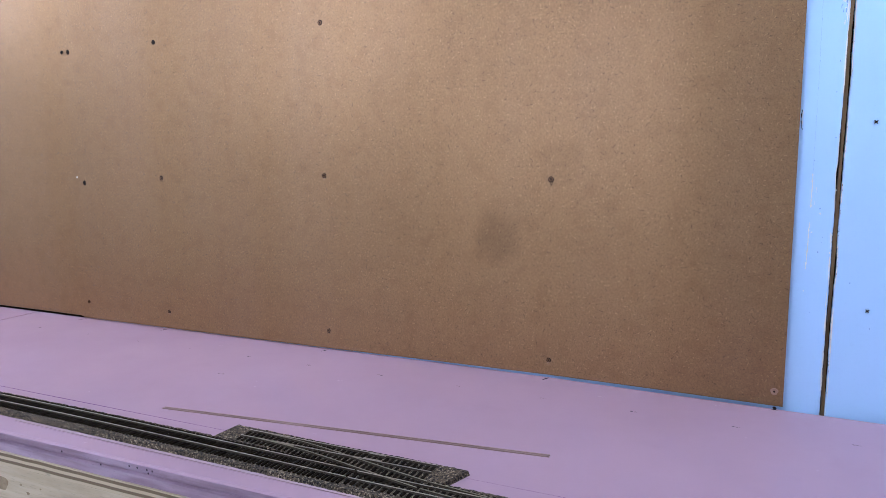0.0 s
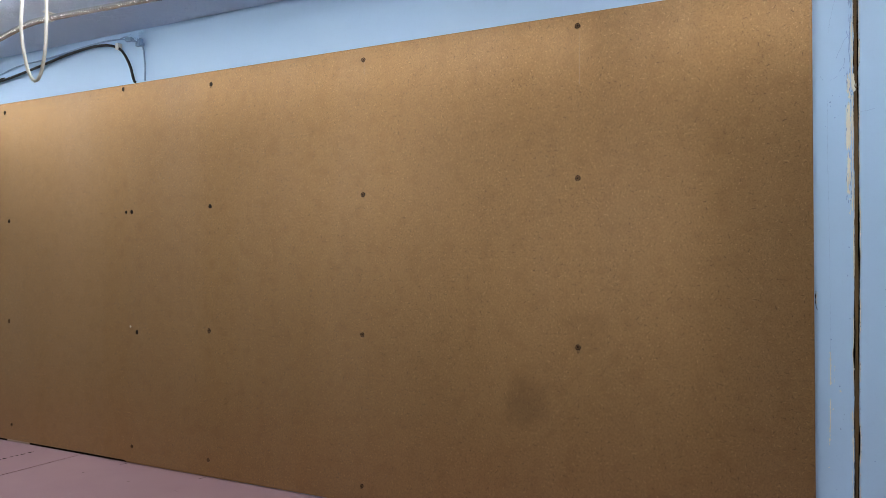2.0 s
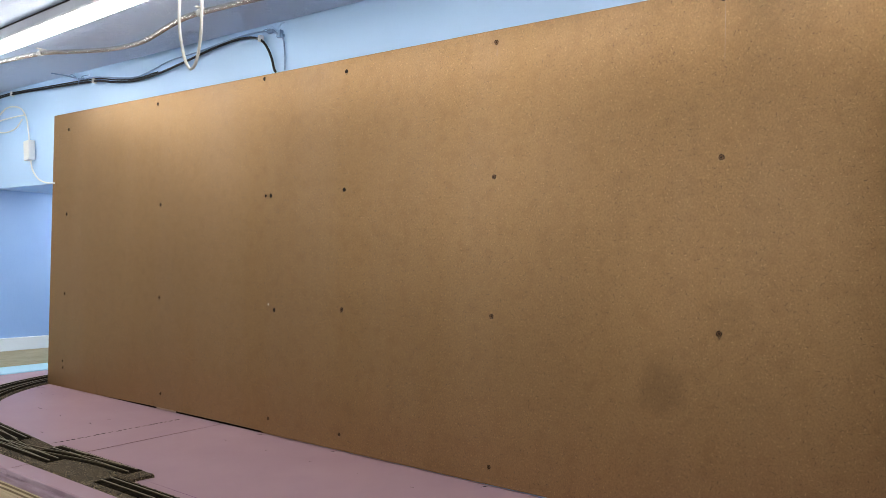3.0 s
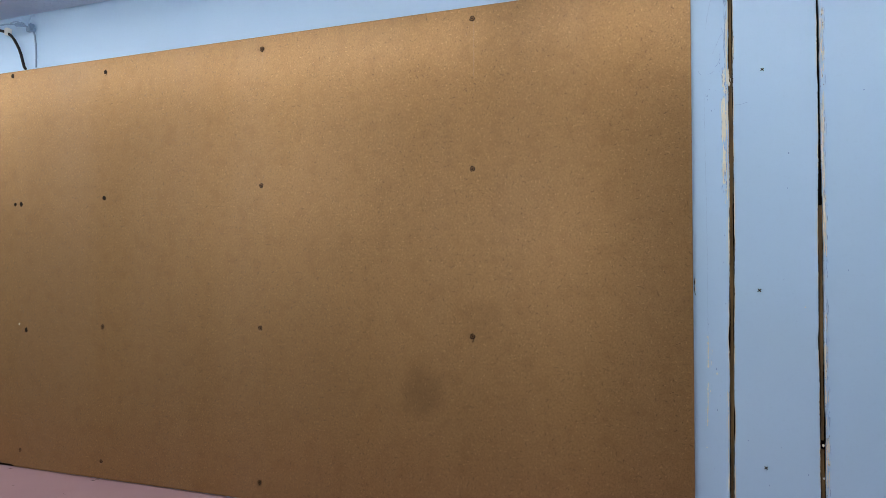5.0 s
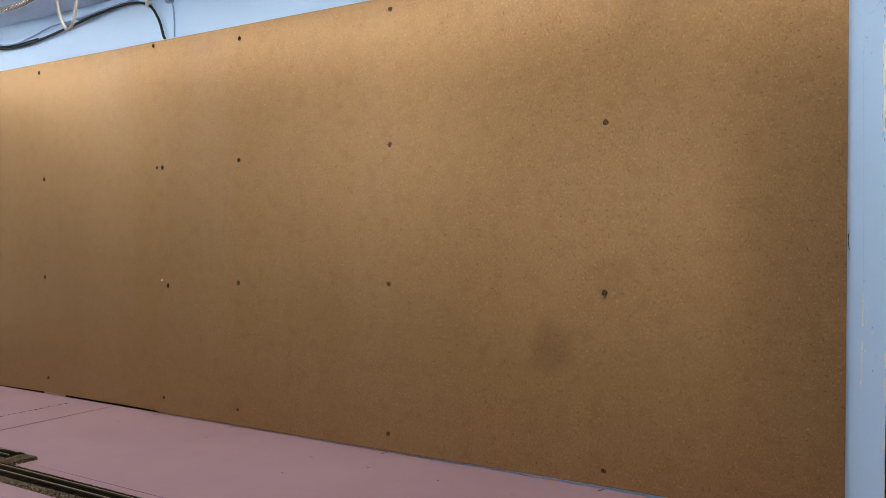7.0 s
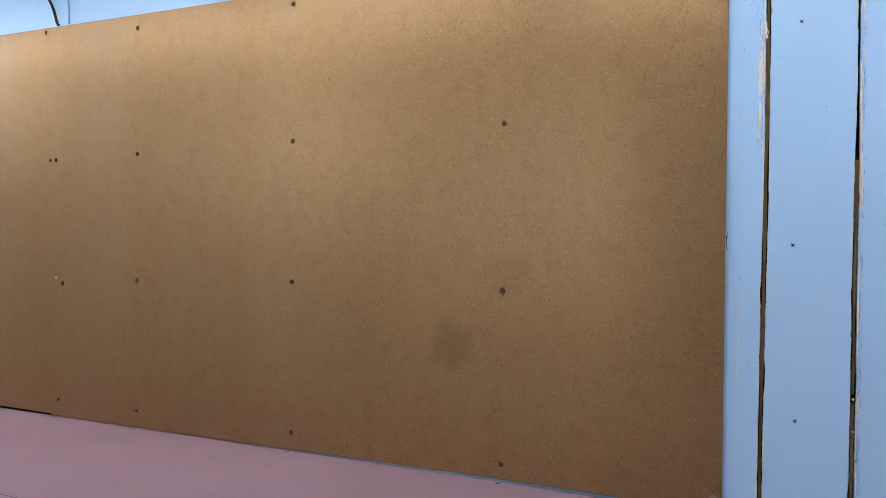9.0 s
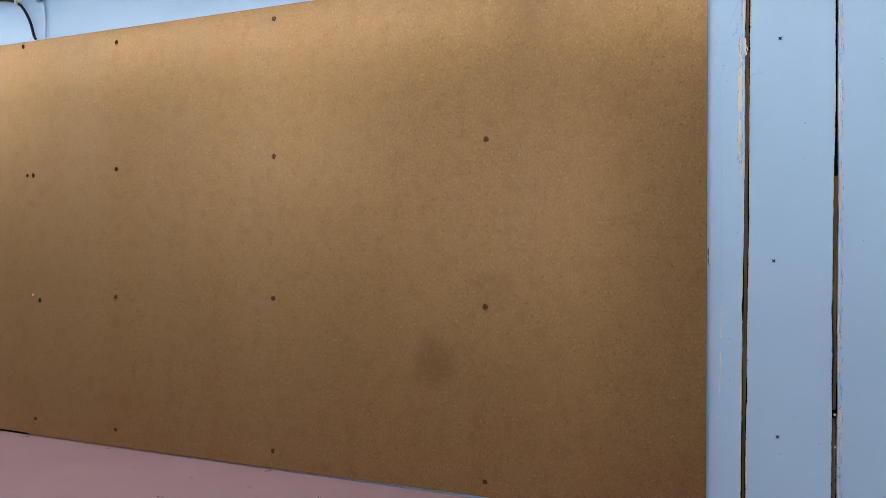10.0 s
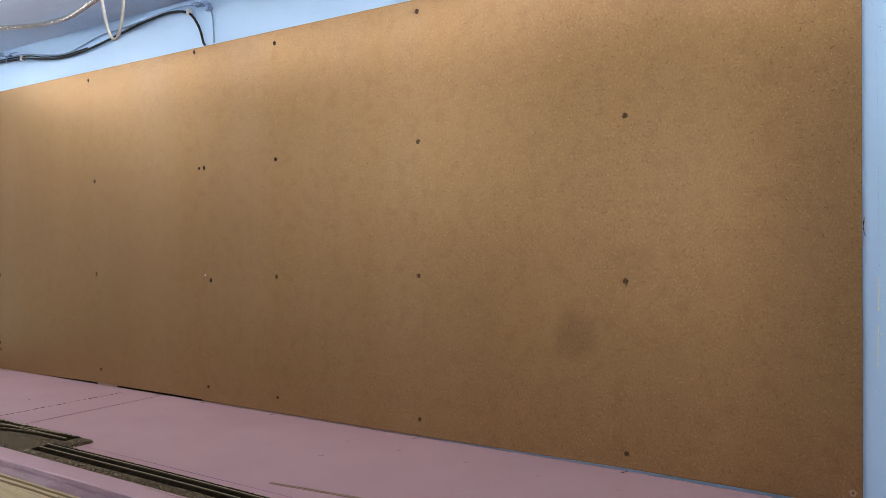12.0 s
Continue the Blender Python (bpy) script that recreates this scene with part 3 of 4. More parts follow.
# ---------------------------------------------------------------- ceiling lights
def ceiling_light(x, y, z, length, turn, lit):
    top = empty("linear_ceiling_light", (x, y, z))
    top.rotation_euler = (0, 0, radians(turn))
    bm = bmesh.new()
    prof = ((-0.025, CEIL - z - 0.0008), (-0.025, 0.004), (-0.022, 0.0), (0.022, 0.0), (0.025, 0.004), (0.025, CEIL - z - 0.0008))
    ends = [[bm.verts.new((s * length / 2, a, b)) for a, b in prof] for s in (-1, 1)]
    for k in range(6):
        bm.faces.new((ends[0][k], ends[0][(k + 1) % 6], ends[1][(k + 1) % 6], ends[1][k]))
    bm.faces.new(ends[0])
    bm.faces.new(ends[1])
    part("housing", bm, M_HOUSING, top, "white metal housing")
    # Black strip paints the shadow line between housing and ceiling.
    part("shadow_gap_strip", block((-length / 2 + 0.004, -0.0275, CEIL - z - 0.0032), (length / 2 - 0.004, -0.0252, CEIL - z - 0.0005)), M_CABLE, top, "black strip painting the shadow line at the ceiling")
    bm = bmesh.new()
    prof = [(0.021 * math.copysign(abs(math.cos(a)) ** 0.6, math.cos(a)), -0.014 * math.sin(a) ** 0.6 - 0.0005) for a in (math.pi * k / 10 for k in range(11))]
    ends = [[bm.verts.new((s * (length / 2 - 0.02), a, b)) for a, b in prof] for s in (-1, 1)]
    for k in range(10):
        bm.faces.new((ends[0][k], ends[0][k + 1], ends[1][k + 1], ends[1][k]))
    bm.faces.new(ends[0])
    bm.faces.new(ends[1])
    part("diffuser", bm, lit, top, "glowing white diffuser", True)
    for s in (-1, 1):
        part("end_cap", block((s * length / 2 - 0.008, -0.027, -0.016), (s * length / 2 + 0.008, 0.027, 0.027), 0.003), M_PLASTIC, top, "white plastic end cap")
    return tagged(top, "long slim white ceiling light, switched on", "ceiling light", "ceiling lights")


ceiling_light(-1.25, -0.333, 2.082, 2.40, -2.1, M_TUBE)
ceiling_light(1.185, -0.44, 2.082, 2.42, -2.1, M_TUBE)
# Unseen lamps added behind the view, extra bright for the panel's sheen.
ceiling_light(-1.75, -2.1, 2.079, 1.22, 0, M_TUBE_REAR)
ceiling_light(-1.12, -4.5, 2.079, 1.22, 0, M_TUBE_FAR)

# Unseen lamp near the west wall, added to brighten the panel's left end.
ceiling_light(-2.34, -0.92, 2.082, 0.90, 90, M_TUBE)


# ---------------------------------------------------------------- hardboard panel
FOOT = [(P_L, 1.1214), (-1.79, 1.1222), (-1.53, 1.1268), (-1.20, 1.1272), (-1.066, 1.1266), (-1.054, 1.1226), (-0.46, 1.1230), (-0.20, 1.1246), (0.0, 1.1252), (0.135, 1.1240), (P_R, 1.1212)]
bm = bmesh.new()
rows = []
for x, z in FOOT:
    top = P_T
    rows.append([bm.verts.new(v) for v in ((x, 0.0002, z), (x, -0.0004, z + 0.0008), (x, -0.0004, top - 0.0008), (x, 0.0002, top), (x, 0.0055, top), (x, 0.0055, z))])
for r, q in zip(rows, rows[1:]):
    for k in range(6):
        bm.faces.new((r[k], r[(k + 1) % 6], q[(k + 1) % 6], q[k]))
bm.faces.new(rows[0])
bm.faces.new(rows[-1])
panel = finish("hardboard_panel", bm, [M_BOARD, M_BOARD_EDGE])
for poly in panel.data.polygons:
    poly.material_index = 0 if poly.normal.y < -0.5 else 1
tagged(panel, "brown hardboard sheet screwed to the blue wall", "hardboard sheet")


def screw_mesh(r, cross=True, kinds=(0, 2, 1, 2), turn=0.0):
    """A countersunk head with a cross recess, in a small torn rim."""
    bm = bmesh.new()
    rings = ((r * 1.24, -0.0002), (r * 1.10, -0.0009), (r * 0.86, -0.0007), (r * 0.34, -0.0005), (r * 0.30, -0.0003))
    rows = []
    for rr, y in rings:
        rows.append([bm.verts.new((rr * math.cos(a) * (1 + (0.17 if rr > r * 1.2 else 0.05) * math.sin(3 * a + turn) + (0.10 if rr > r else 0) * math.sin(7 * a + 2 * turn)), y, rr * math.sin(a))) for a in (math.tau * k / 16 for k in range(16))])
    for i, (a, b) in enumerate(zip(rows, rows[1:])):
        for k in range(16):
            f = bm.faces.new((a[k], a[(k + 1) % 16], b[(k + 1) % 16], b[k]))
            f.material_index = kinds[i]
    f = bm.faces.new(rows[-1])
    f.material_index = 2
    if cross:
        for w, h in ((r * 0.60, r * 0.14), (r * 0.14, r * 0.60)):
            vs = [bm.verts.new((sx * w, -0.00075, sz * h)) for sx, sz in ((-1, -1), (1, -1), (1, 1), (-1, 1))]
            bm.faces.new(vs).material_index = 2
    me = bpy.data.meshes.new("screw")
    bm.to_mesh(me)
    bm.free()
    for m in (M_RIM, M_SCREW, M_HOLE):
        me.materials.append(m)
    return me


SCREWS = [screw_mesh(0.0038, turn=k * 2.1) for k in range(4)]
HOLE = screw_mesh(0.0033, False)
OPEN = HOLE.copy()
OPEN.materials[1] = M_HOLE
RUSTY = [me.copy() for me in SCREWS]
for me in RUSTY:
    me.materials[1] = M_RIM
COLUMNS = {-2.000: (1.934, 1.667, 1.415, 1.183), -0.806: (1.959, 1.697, 1.432, 1.158),
           -0.418: (1.963, 1.706, 1.441, 1.157), 0.0: (1.967, 1.716, 1.440, 1.150)}
SPOTS = [(x, z) for x, zs in COLUMNS.items() for z in zs]
SPOTS += [(-1.520, 1.963), (-1.496, 1.682), (-1.491, 1.427), (-1.475, 1.165)]
SPOTS += [(-1.078, 1.977), (-1.046, 1.692), (-1.025, 1.419), (-1.038, 1.160)]
for i, (x, z) in enumerate(SPOTS):
    s = new("screw", (RUSTY if x < -0.5 and z > 1.5 or x == -1.025 else SCREWS)[i % 4])
    s.parent = panel
    s.location = (x, -0.0004, z)
    s.rotation_euler = (0, i * 1.3, 0)
    if z < 1.2:
        s.scale = (0.84, 1, 0.84)
    elif x < -0.9:
        s.rotation_euler = (0, 0.2 * (i % 5) - 0.4, 0)
        s.scale = (0.90, 1, 1.15)
# torn fibres hanging below some screws
for i, (x, z, h) in enumerate(((0.0, 1.440, 0.0065), (-0.418, 1.441, 0.004), (-0.806, 1.432, 0.004), (0.0, 1.150, 0.004), (-0.418, 1.157, 0.003), (-0.806, 1.158, 0.003), (-0.806, 1.959, 0.004))):
    bm = bmesh.new()
    for k in range(3):
        u = (k - 1) * 0.0016 + 0.0006 * math.sin(i * 3 + k)
        p = [Vector((u + 0.0012 * math.sin(i + k + q), -0.0006, -0.0036 - h * q / 3)) for q in range(4)]
        tube(bm, p, 0.00034, 5, lambda q: 1.0 - 0.2 * q)
    tear = part("torn_fibre", bm, M_RIM if i % 2 == 0 else M_RING, panel, "torn fibres below a screw")
    tear.location = (x, -0.0004, z)
for x, z in ((-1.064, 1.692), (-2.003, 1.203)):
    s = new("screw_hole", OPEN)
    s.parent = panel
    s.location = (x, -0.0004, z)
    s.scale = (0.85, 1, 1.0)


def painted_screw():
    """A screw head painted over with the wall: a faint rim and an open cross recess."""
    bm = bmesh.new()
    rows = [[bm.verts.new((rr * math.cos(a), y, rr * math.sin(a))) for a in (math.tau * k / 14 for k in range(14))] for rr, y in ((0.0042, -0.0001), (0.0038, -0.0005), (0.0033, -0.0003))]
    for p, q in zip(rows, rows[1:]):
        for k in range(14):
            bm.faces.new((p[k], p[(k + 1) % 14], q[(k + 1) % 14], q[k]))
    bm.faces.new(rows[-1])
    for turn in (0.7, 0.7 + math.pi / 2):
        u, v = Vector((math.cos(turn), 0, math.sin(turn))), Vector((-math.sin(turn), 0, math.cos(turn)))
        vs = [bm.verts.new(u * (p * 0.0031) + v * (q * 0.00088) + Vector((0, -0.0007, 0))) for p, q in ((-1, -0.6), (0, -1), (1, -0.6), (1, 0.6), (0, 1), (-1, 0.6))]
        bm.faces.new(vs).material_index = 1
    me = bpy.data.meshes.new("screw")
    bm.to_mesh(me)
    bm.free()
    me.materials.append(M_BLUE)
    me.materials.append(M_RIM)
    return me


WALL_SCREW = painted_screw()
PALE = HOLE.copy()
for k in range(3):
    PALE.materials[k] = M_CHIP if k < 2 else M_BRASS
CORNER = screw_mesh(0.0042, False, (0, 0, 0, 2))
CORNER.materials[0], CORNER.materials[1] = M_RING, M_RIM
s = new("screw", CORNER)
s.parent = panel
s.location = (0.332, -0.0004, 1.1425)
s.scale = (1.0, 1, 1.0)
s = new("screw_hole", PALE)
s.parent = panel
s.location = (-1.046, -0.0004, 1.431)
s.scale = (0.62, 1, 0.62)
for x, z0, z1, w in ((0.003, 1.87, 1.962, 0.00035), (-0.416, 1.935, 1.958, 0.00035)):
    bm = bmesh.new()
    bm.faces.new([bm.verts.new(v) for v in ((x - w, -0.0008, z0), (x + w, -0.0008, z0), (x + w * 0.4, -0.0008, z1), (x - w * 0.4, -0.0008, z1))])
    part("scratch", bm, M_STRIP, panel, "pale vertical scratch")
for x, z in ((0.441, 1.838), (0.434, 1.520), (0.440, 1.268)):
    s = new("screw", WALL_SCREW)
    s.parent = back
    s.location = (x, WALL, z)


# ---------------------------------------------------------------- bench
def edge_shift(x):
    """How far the hand-cut front edge of the foam wanders."""
    return 0.0012 * noise.noise((x * 9, 0, 3)) + 0.0006 * noise.noise((x * 60, 0, 3))


def foam(x0, x1, back_edge, label):
    """A foam sheet with a soft, slightly uneven front edge; back_edge: its outline from right to left."""
    bm = bmesh.new()
    n = int((x1 - x0) / 0.01)
    rows = []
    for i in range(n + 1):
        x = x0 + (x1 - x0) * i / n
        e = edge_shift(x)
        rows.append([bm.verts.new(v) for v in ((x, -0.505 + e, FOAM), (x, -0.5080 + e, FOAM - 0.002), (x, -0.5075 + 2 * e, FOAM - 0.0105), (x, -0.5052 + 2 * e, FOAM - 0.0128), (x, -0.5095 + e, FOAM - 0.0150), (x, -0.5105 + e, FOAM - 0.0255))])
    for a, b in zip(rows, rows[1:]):
        for k in range(5):
            bm.faces.new((a[k], a[k + 1], b[k + 1], b[k])).material_index = min(k, 1)
    top = [bm.verts.new((x, y, FOAM)) for x, y in back_edge]
    low = [bm.verts.new((x, y, FOAM - 0.0255)) for x, y in back_edge]
    bm.faces.new([r[0] for r in rows] + top)
    bm.faces.new([r[-1] for r in rows] + low)
    ring_t, ring_l = [rows[-1][0]] + top + [rows[0][0]], [rows[-1][-1]] + low + [rows[0][-1]]
    for k in range(len(ring_t) - 1):
        bm.faces.new((ring_t[k], ring_t[k + 1], ring_l[k + 1], ring_l[k])).material_index = 1
    return tagged(finish("foam_board", bm, [M_FOAM, M_FOAM_EDGE]), label, "foam board", "foam boards on the bench")


foam_a = foam(-2.37, -1.2117, [(-1.2117, 0.0042), (-2.064, 0.0042), (-2.064, 0.90), (-2.37, 0.90)], "pink foam board under the curved track")
foam_b = foam(-1.2093, 1.23, [(1.23, -0.040), (0.47, -0.0170), (0.344, -0.0130), (0.136, -0.0060), (0.0, 0.0005), (-0.19, 0.0035), (-1.2093, 0.0042)], "long pink foam board along the hardboard sheet")
strip = finish("blue_foam_strip", block((LEFT + 0.001, -0.5, FOAM - 0.02), (-2.372, 0.9, FOAM + 0.004), 0.002), M_CYAN)
tagged(strip, "pale blue foam strip along the end wall", "foam strip")

bench = empty("workbench", (0, 0, 0))
deck = part("plywood_deck", block((LEFT + 0.001, -0.5125, FOAM - 0.044), (1.23, 0.004, FOAM - 0.026), 0.0006), [M_PLY_FACE, M_PLY], bench, "plywood with visible layers")
for poly in deck.data.polygons:
    poly.material_index = 1 if abs(poly.normal.y) > 0.5 else 0
part("shelf_through_opening", block((LEFT + 0.001, 0.0045, FOAM - 0.044), (-2.062, 0.9, FOAM - 0.026), 0.0006), M_PLY_FACE, bench)
part("front_rail", block((LEFT + 0.001, -0.5105, FOAM - 0.15), (1.23, -0.490, FOAM - 0.0445), 0.001), M_PINE, bench, "pale pine board with knots")
for x in (-2.4, -1.2, 0.0, 1.1):
    part("leg", block((x, -0.489, 0), (x + 0.089, -0.451, FOAM - 0.0445), 0.002), M_PINE, bench)
    part("leg", block((x, -0.06, 0), (x + 0.089, -0.022, FOAM - 0.0445), 0.002), M_PINE, bench)
for x, z, w, h in ((-0.607, 1.049, 0.013, 0.011), (-0.568, 1.0535, 0.0022, 0.0018), (-0.555, 1.0440, 0.0030, 0.0022), (-0.530, 1.0545, 0.0016, 0.0012)):
    bm = bmesh.new()
    ring = [bm.verts.new((x + w * math.cos(a) * (1 + 0.18 * math.sin(3 * a)), -0.5107, z + h * math.sin(a) * (1 + 0.14 * math.cos(2 * a)))) for a in (math.tau * k / 20 for k in range(20))]
    heart = [bm.verts.new((x + w * 0.35 * math.cos(a), -0.5109, z + h * 0.35 * math.sin(a))) for a in (math.tau * k / 20 for k in range(20))]
    for k in range(20):
        bm.faces.new((ring[k], ring[(k + 1) % 20], heart[(k + 1) % 20], heart[k]))
    bm.faces.new(heart)
    part("knot", bm, M_KNOT, bench, "brown knot in the pine")
tagged(bench, "long workbench of pine and plywood under the foam", "workbench")

# board and ledge on the end wall
wood_board = finish("pine_batten", block((LEFT + 0.0005, -0.6, 1.122), (LEFT + 0.018, 1.27, 1.181), 0.0015), M_PINE_Y)
tagged(wood_board, "knotty pine batten along the end wall", "batten")
ledge = finish("white_ledge", block((LEFT + 0.0005, -0.6, 1.1815), (LEFT + 0.016, 1.27, 1.228), 0.002), M_WHITE)
tagged(ledge, "white painted strip above the pine batten", "trim board")


def line_on_foam(name, a, b, width, mat, parent, label, dash=None, seed=0, jitter=0.0):
    """A drawn or torn line lying on the foam, whole or in dashes."""
    rnd = random.Random(seed)
    a, b = Vector(a), Vector(b)
    d = (b - a).normalized()
    nrm = Vector((-d.y, d.x))
    total, s = (b - a).length, 0.0
    bm = bmesh.new()
    while s < total:
        run = min(total - s, rnd.uniform(0.3, 1.0) * dash if dash else total)
        p, q = a + d * s, a + d * (s + run)
        off = nrm * rnd.uniform(-jitter, jitter)
        w = width * (rnd.uniform(0.4, 1.2) if dash else 1)
        vs = [bm.verts.new((v.x, v.y, FOAM + 0.0006)) for v in (p + off - nrm * w * 0.3, (p + q) / 2 + off - nrm * w, q + off - nrm * w * 0.4, q + off + nrm * w * 0.4, (p + q) / 2 + off + nrm * w, p + off + nrm * w * 0.3)]
        bm.faces.new(vs)
        s += run + (rnd.uniform(0.02, 0.4) * dash if dash else total)
    return part(name, bm, mat, parent, label)


line_on_foam("torn_line", (-1.335, -0.36), (-1.335, -0.035), 0.0034, M_TORN, foam_a, "ragged dark torn line", 0.015, 2, 0.0020)
line_on_foam("seam_line", (-1.2105, -0.5), (-1.2105, -0.001), 0.0015, M_SEAM, foam_b, "dark seam between foam boards")
line_on_foam("pencil_line", (-0.95, -0.384), (-0.318, -0.3872), 0.0009, M_PENCIL, foam_b, "thin purple pencil line")
line_on_foam("pencil_line", (0.018, -0.389), (0.42, -0.391), 0.0005, M_PENCIL, foam_b, "thin purple pencil line")
for i, (x, w) in enumerate(((-0.523, 0.9), (-0.395, 1), (-0.256, 1), (-0.116, 0.8), (0.021, 0.8), (0.153, 1), (0.287, 1), (0.427, 1), (-0.66, 0.6), (-0.793, 0.8), (-0.93, 0.7), (-1.069, 0.9))):
    line_on_foam("ink_dash", (x - 0.005 * w, -0.099 - 0.028 * max(0, x)), (x + 0.005 * w, -0.100 - 0.028 * max(0, x)), 0.0014 * w, M_DASH, foam_b, "faded printed dash", 0.006, i, 0.0006)
line_on_foam("ink_dash", (-0.507, -0.199), (-0.495, -0.195), 0.0012, M_DASH, foam_b, "faded printed dash", 0.007, 44, 0.001)
for x in (-1.05, -0.812, -0.420, -0.001, 0.3335):
    line_on_foam("stud_mark", (x - (0.004 if x < 0.3 else 0), -0.018), (x + (0.003 if x < 0.3 else 0), -0.003), 0.0018 if x < 0.3 else 0.003, M_INK, foam_b, "short black marker tick")
line_on_foam("stud_mark", (0.3295, -0.0175), (0.3375, -0.0175), 0.0012, M_INK, foam_b, "short black marker tick")
for i, (x, y) in enumerate(((-0.411, -0.228), (-0.30, -0.150), (0.10, -0.060), (0.26, -0.030), (-0.62, -0.060), (0.30, -0.33))):
    line_on_foam("scuff", (x - 0.006, y), (x + 0.006, y + 0.002 - 0.001 * i), 0.0008, M_SCUFF, foam_b, "faint pale scuff", 0.008, i + 60, 0.001)
for i, (x, y, w) in enumerate(((-2.066, -0.058, 1.6), (-2.045, -0.052, 0.8), (-2.025, -0.047, 1.4), (-1.731, -0.198, 1.2), (-1.70, -0.196, 0.7), (-1.599, -0.206, 0.9), (-1.458, -0.205, 1.3), (-1.466, -0.154, 0.8), (-1.454, -0.326, 1.0), (-1.426, -0.365, 1.4), (-1.99, 0.0, 0.8))):
    line_on_foam("ink_dash", (x - 0.008 * w, y), (x + 0.008 * w, y + 0.003 * math.sin(i)), 0.0016 * w, M_DASH, foam_a, "faded printed dash", 0.007, i + 90, 0.0012)
for i, x in enumerate((-1.95, -1.9, -1.86)):
    line_on_foam("ink_dash", (x, -0.09 + i * 0.01), (x + 0.012, -0.092 + i * 0.01), 0.001, M_PENCIL, foam_a, "faded printed dash")
for x, z in ((-0.370, 1.1190), (-0.357, 1.1190), (-0.342, 1.1190), (-0.333, 1.1190), (-0.340, 1.1150), (-0.418, 1.1120), (-0.487, 1.1170), (-0.511, 1.1060)):
    bm = bmesh.new()
    bmesh.ops.create_circle(bm, cap_ends=True, segments=9, radius=0.0013, matrix=pose(x, -0.5083 + 1.4 * edge_shift(x), z - 0.004, 90, 0, 0))
    part("dent", bm, M_INK, foam_b, "small dark dent")


# ---------------------------------------------------------------- tracks
GAUGE, TIE_LEN, TIE_STEP = 0.0182, 0.0405, 0.0062
BED = 0.0052                       # height of the roadbed
TIE_Z, RAIL_Z = FOAM + BED, FOAM + BED + 0.0022


def bed_profile(half, top, h=BED):
    n = 5
    side = [(half + (top - half) * k / 3, h * k / 3) for k in range(4)]
    mid = [(top - 2 * top * k / (2 * n), h) for k in range(1, 2 * n)]
    return side + mid + [(-a, z) for a, z in reversed(side)]


def roadbed(path, half=0.0300, top=0.0270, label="dark granular foam roadbed under the track", step=0.0022):
    bm = bmesh.new()
    sweep(bm, spline(path, step), bed_profile(half, top), 0.0007)
    return tagged(finish("roadbed", bm, M_BED), label, "roadbed", "roadbeds on the foam")


def bed_block(corners, label, h=BED + 0.0004):
    """A loose flat piece of roadbed with sloped, grainy sides."""
    bm = bmesh.new()
    c = [Vector((x, y, 0)) for x, y in corners]
    mid = sum(c, Vector()) / len(c)
    rings = []
    for inset, z in ((0.0, 0.0), (0.0007, h * 0.5), (0.0014, h)):
        ring = []
        for i, p in enumerate(c):
            q = c[(i + 1) % len(c)]
            k = max(2, int((q - p).length / 0.003))
            for j in range(k):
                w = p.lerp(q, j / k)
                w = w + (mid - w).normalized() * inset
                sh = noise.noise(Vector((w.x, w.y, z)) * 420) * 0.0007
                ring.append(bm.verts.new((w.x + sh, w.y + sh, FOAM + z + (sh if z else 0))))
        rings.append(ring)
    for a, b in zip(rings, rings[1:]):
        for k in range(len(a)):
            bm.faces.new((a[k], a[(k + 1) % len(a)], b[(k + 1) % len(a)], b[k]))
    bm.faces.new(rings[-1])
    return tagged(finish("roadbed", bm, M_BED), label, "roadbed", "roadbeds on the foam")


RAIL_PROFILE = [(-0.0008, 0), (-0.0008, 0.0003), (-0.0003, 0.0006), (-0.0003, 0.0019), (-0.00045, 0.0021), (-0.00045, 0.0027),
                (0.00045, 0.0027), (0.00045, 0.0021), (0.0003, 0.0019), (0.0003, 0.0006), (0.0008, 0.0003), (0.0008, 0)]


def rail(path, parent, name="rail", mat=None, step=0.012):
    bm = bmesh.new()
    pts = spline([(x, y, RAIL_Z) for x, y in path], step)
    sweep(bm, pts, RAIL_PROFILE)
    for f in bm.faces:
        if max(v.co.z for v in f.verts) < RAIL_Z + 0.0026 or min(v.co.z for v in f.verts) < RAIL_Z + 0.0015:
            f.material_index = 1
    return part(name, bm, [mat or M_RAIL, M_RAIL_SIDE], parent)


def offset(path, by):
    return [((p + Vector((-d.y, d.x, 0)) * by).x, (p + Vector((-d.y, d.x, 0)) * by).y) for p, d, s in along(spline([(x, y, 0) for x, y in path], 0.02))]


tie_meshes = {}


def tie(parent, x, y, length, turn):
    key = round(length * 500)
    if key not in tie_meshes:
        bm = block((-0.00150, -key / 1000, 0), (0.00150, key / 1000, 0.0022), 0)
        for s in (-1, 1):
            for q in (-1, 1):
                box(bm, (q * 0.0007 - 0.0004, s * GAUGE / 2 - 0.0018, 0.0022), (q * 0.0007 + 0.0004, s * GAUGE / 2 + 0.0018, 0.0027))
        me = bpy.data.meshes.new("tie")
        bm.to_mesh(me)
        bm.free()
        me.materials.append(M_TIE)
        tie_meshes[key] = me
    ob = new("tie", tie_meshes[key])
    ob.parent = parent
    ob.matrix_local = pose(x, y, TIE_Z - 0.0002, 0, 0, turn)


def track(name, path, label, ties=True):
    top = empty(name)
    for s in (-1, 1):
        rail(offset(path, s * GAUGE / 2), top)
    if ties:
        last = -1.0
        for p, d, s in along(spline([(x, y, 0) for x, y in path], 0.0005)):
            if s - last >= TIE_STEP:
                last = s
                tie(top, p.x, p.y, TIE_LEN, math.degrees(math.atan2(d.y, d.x)))
    return tagged(top, label, "track", "model railway tracks")


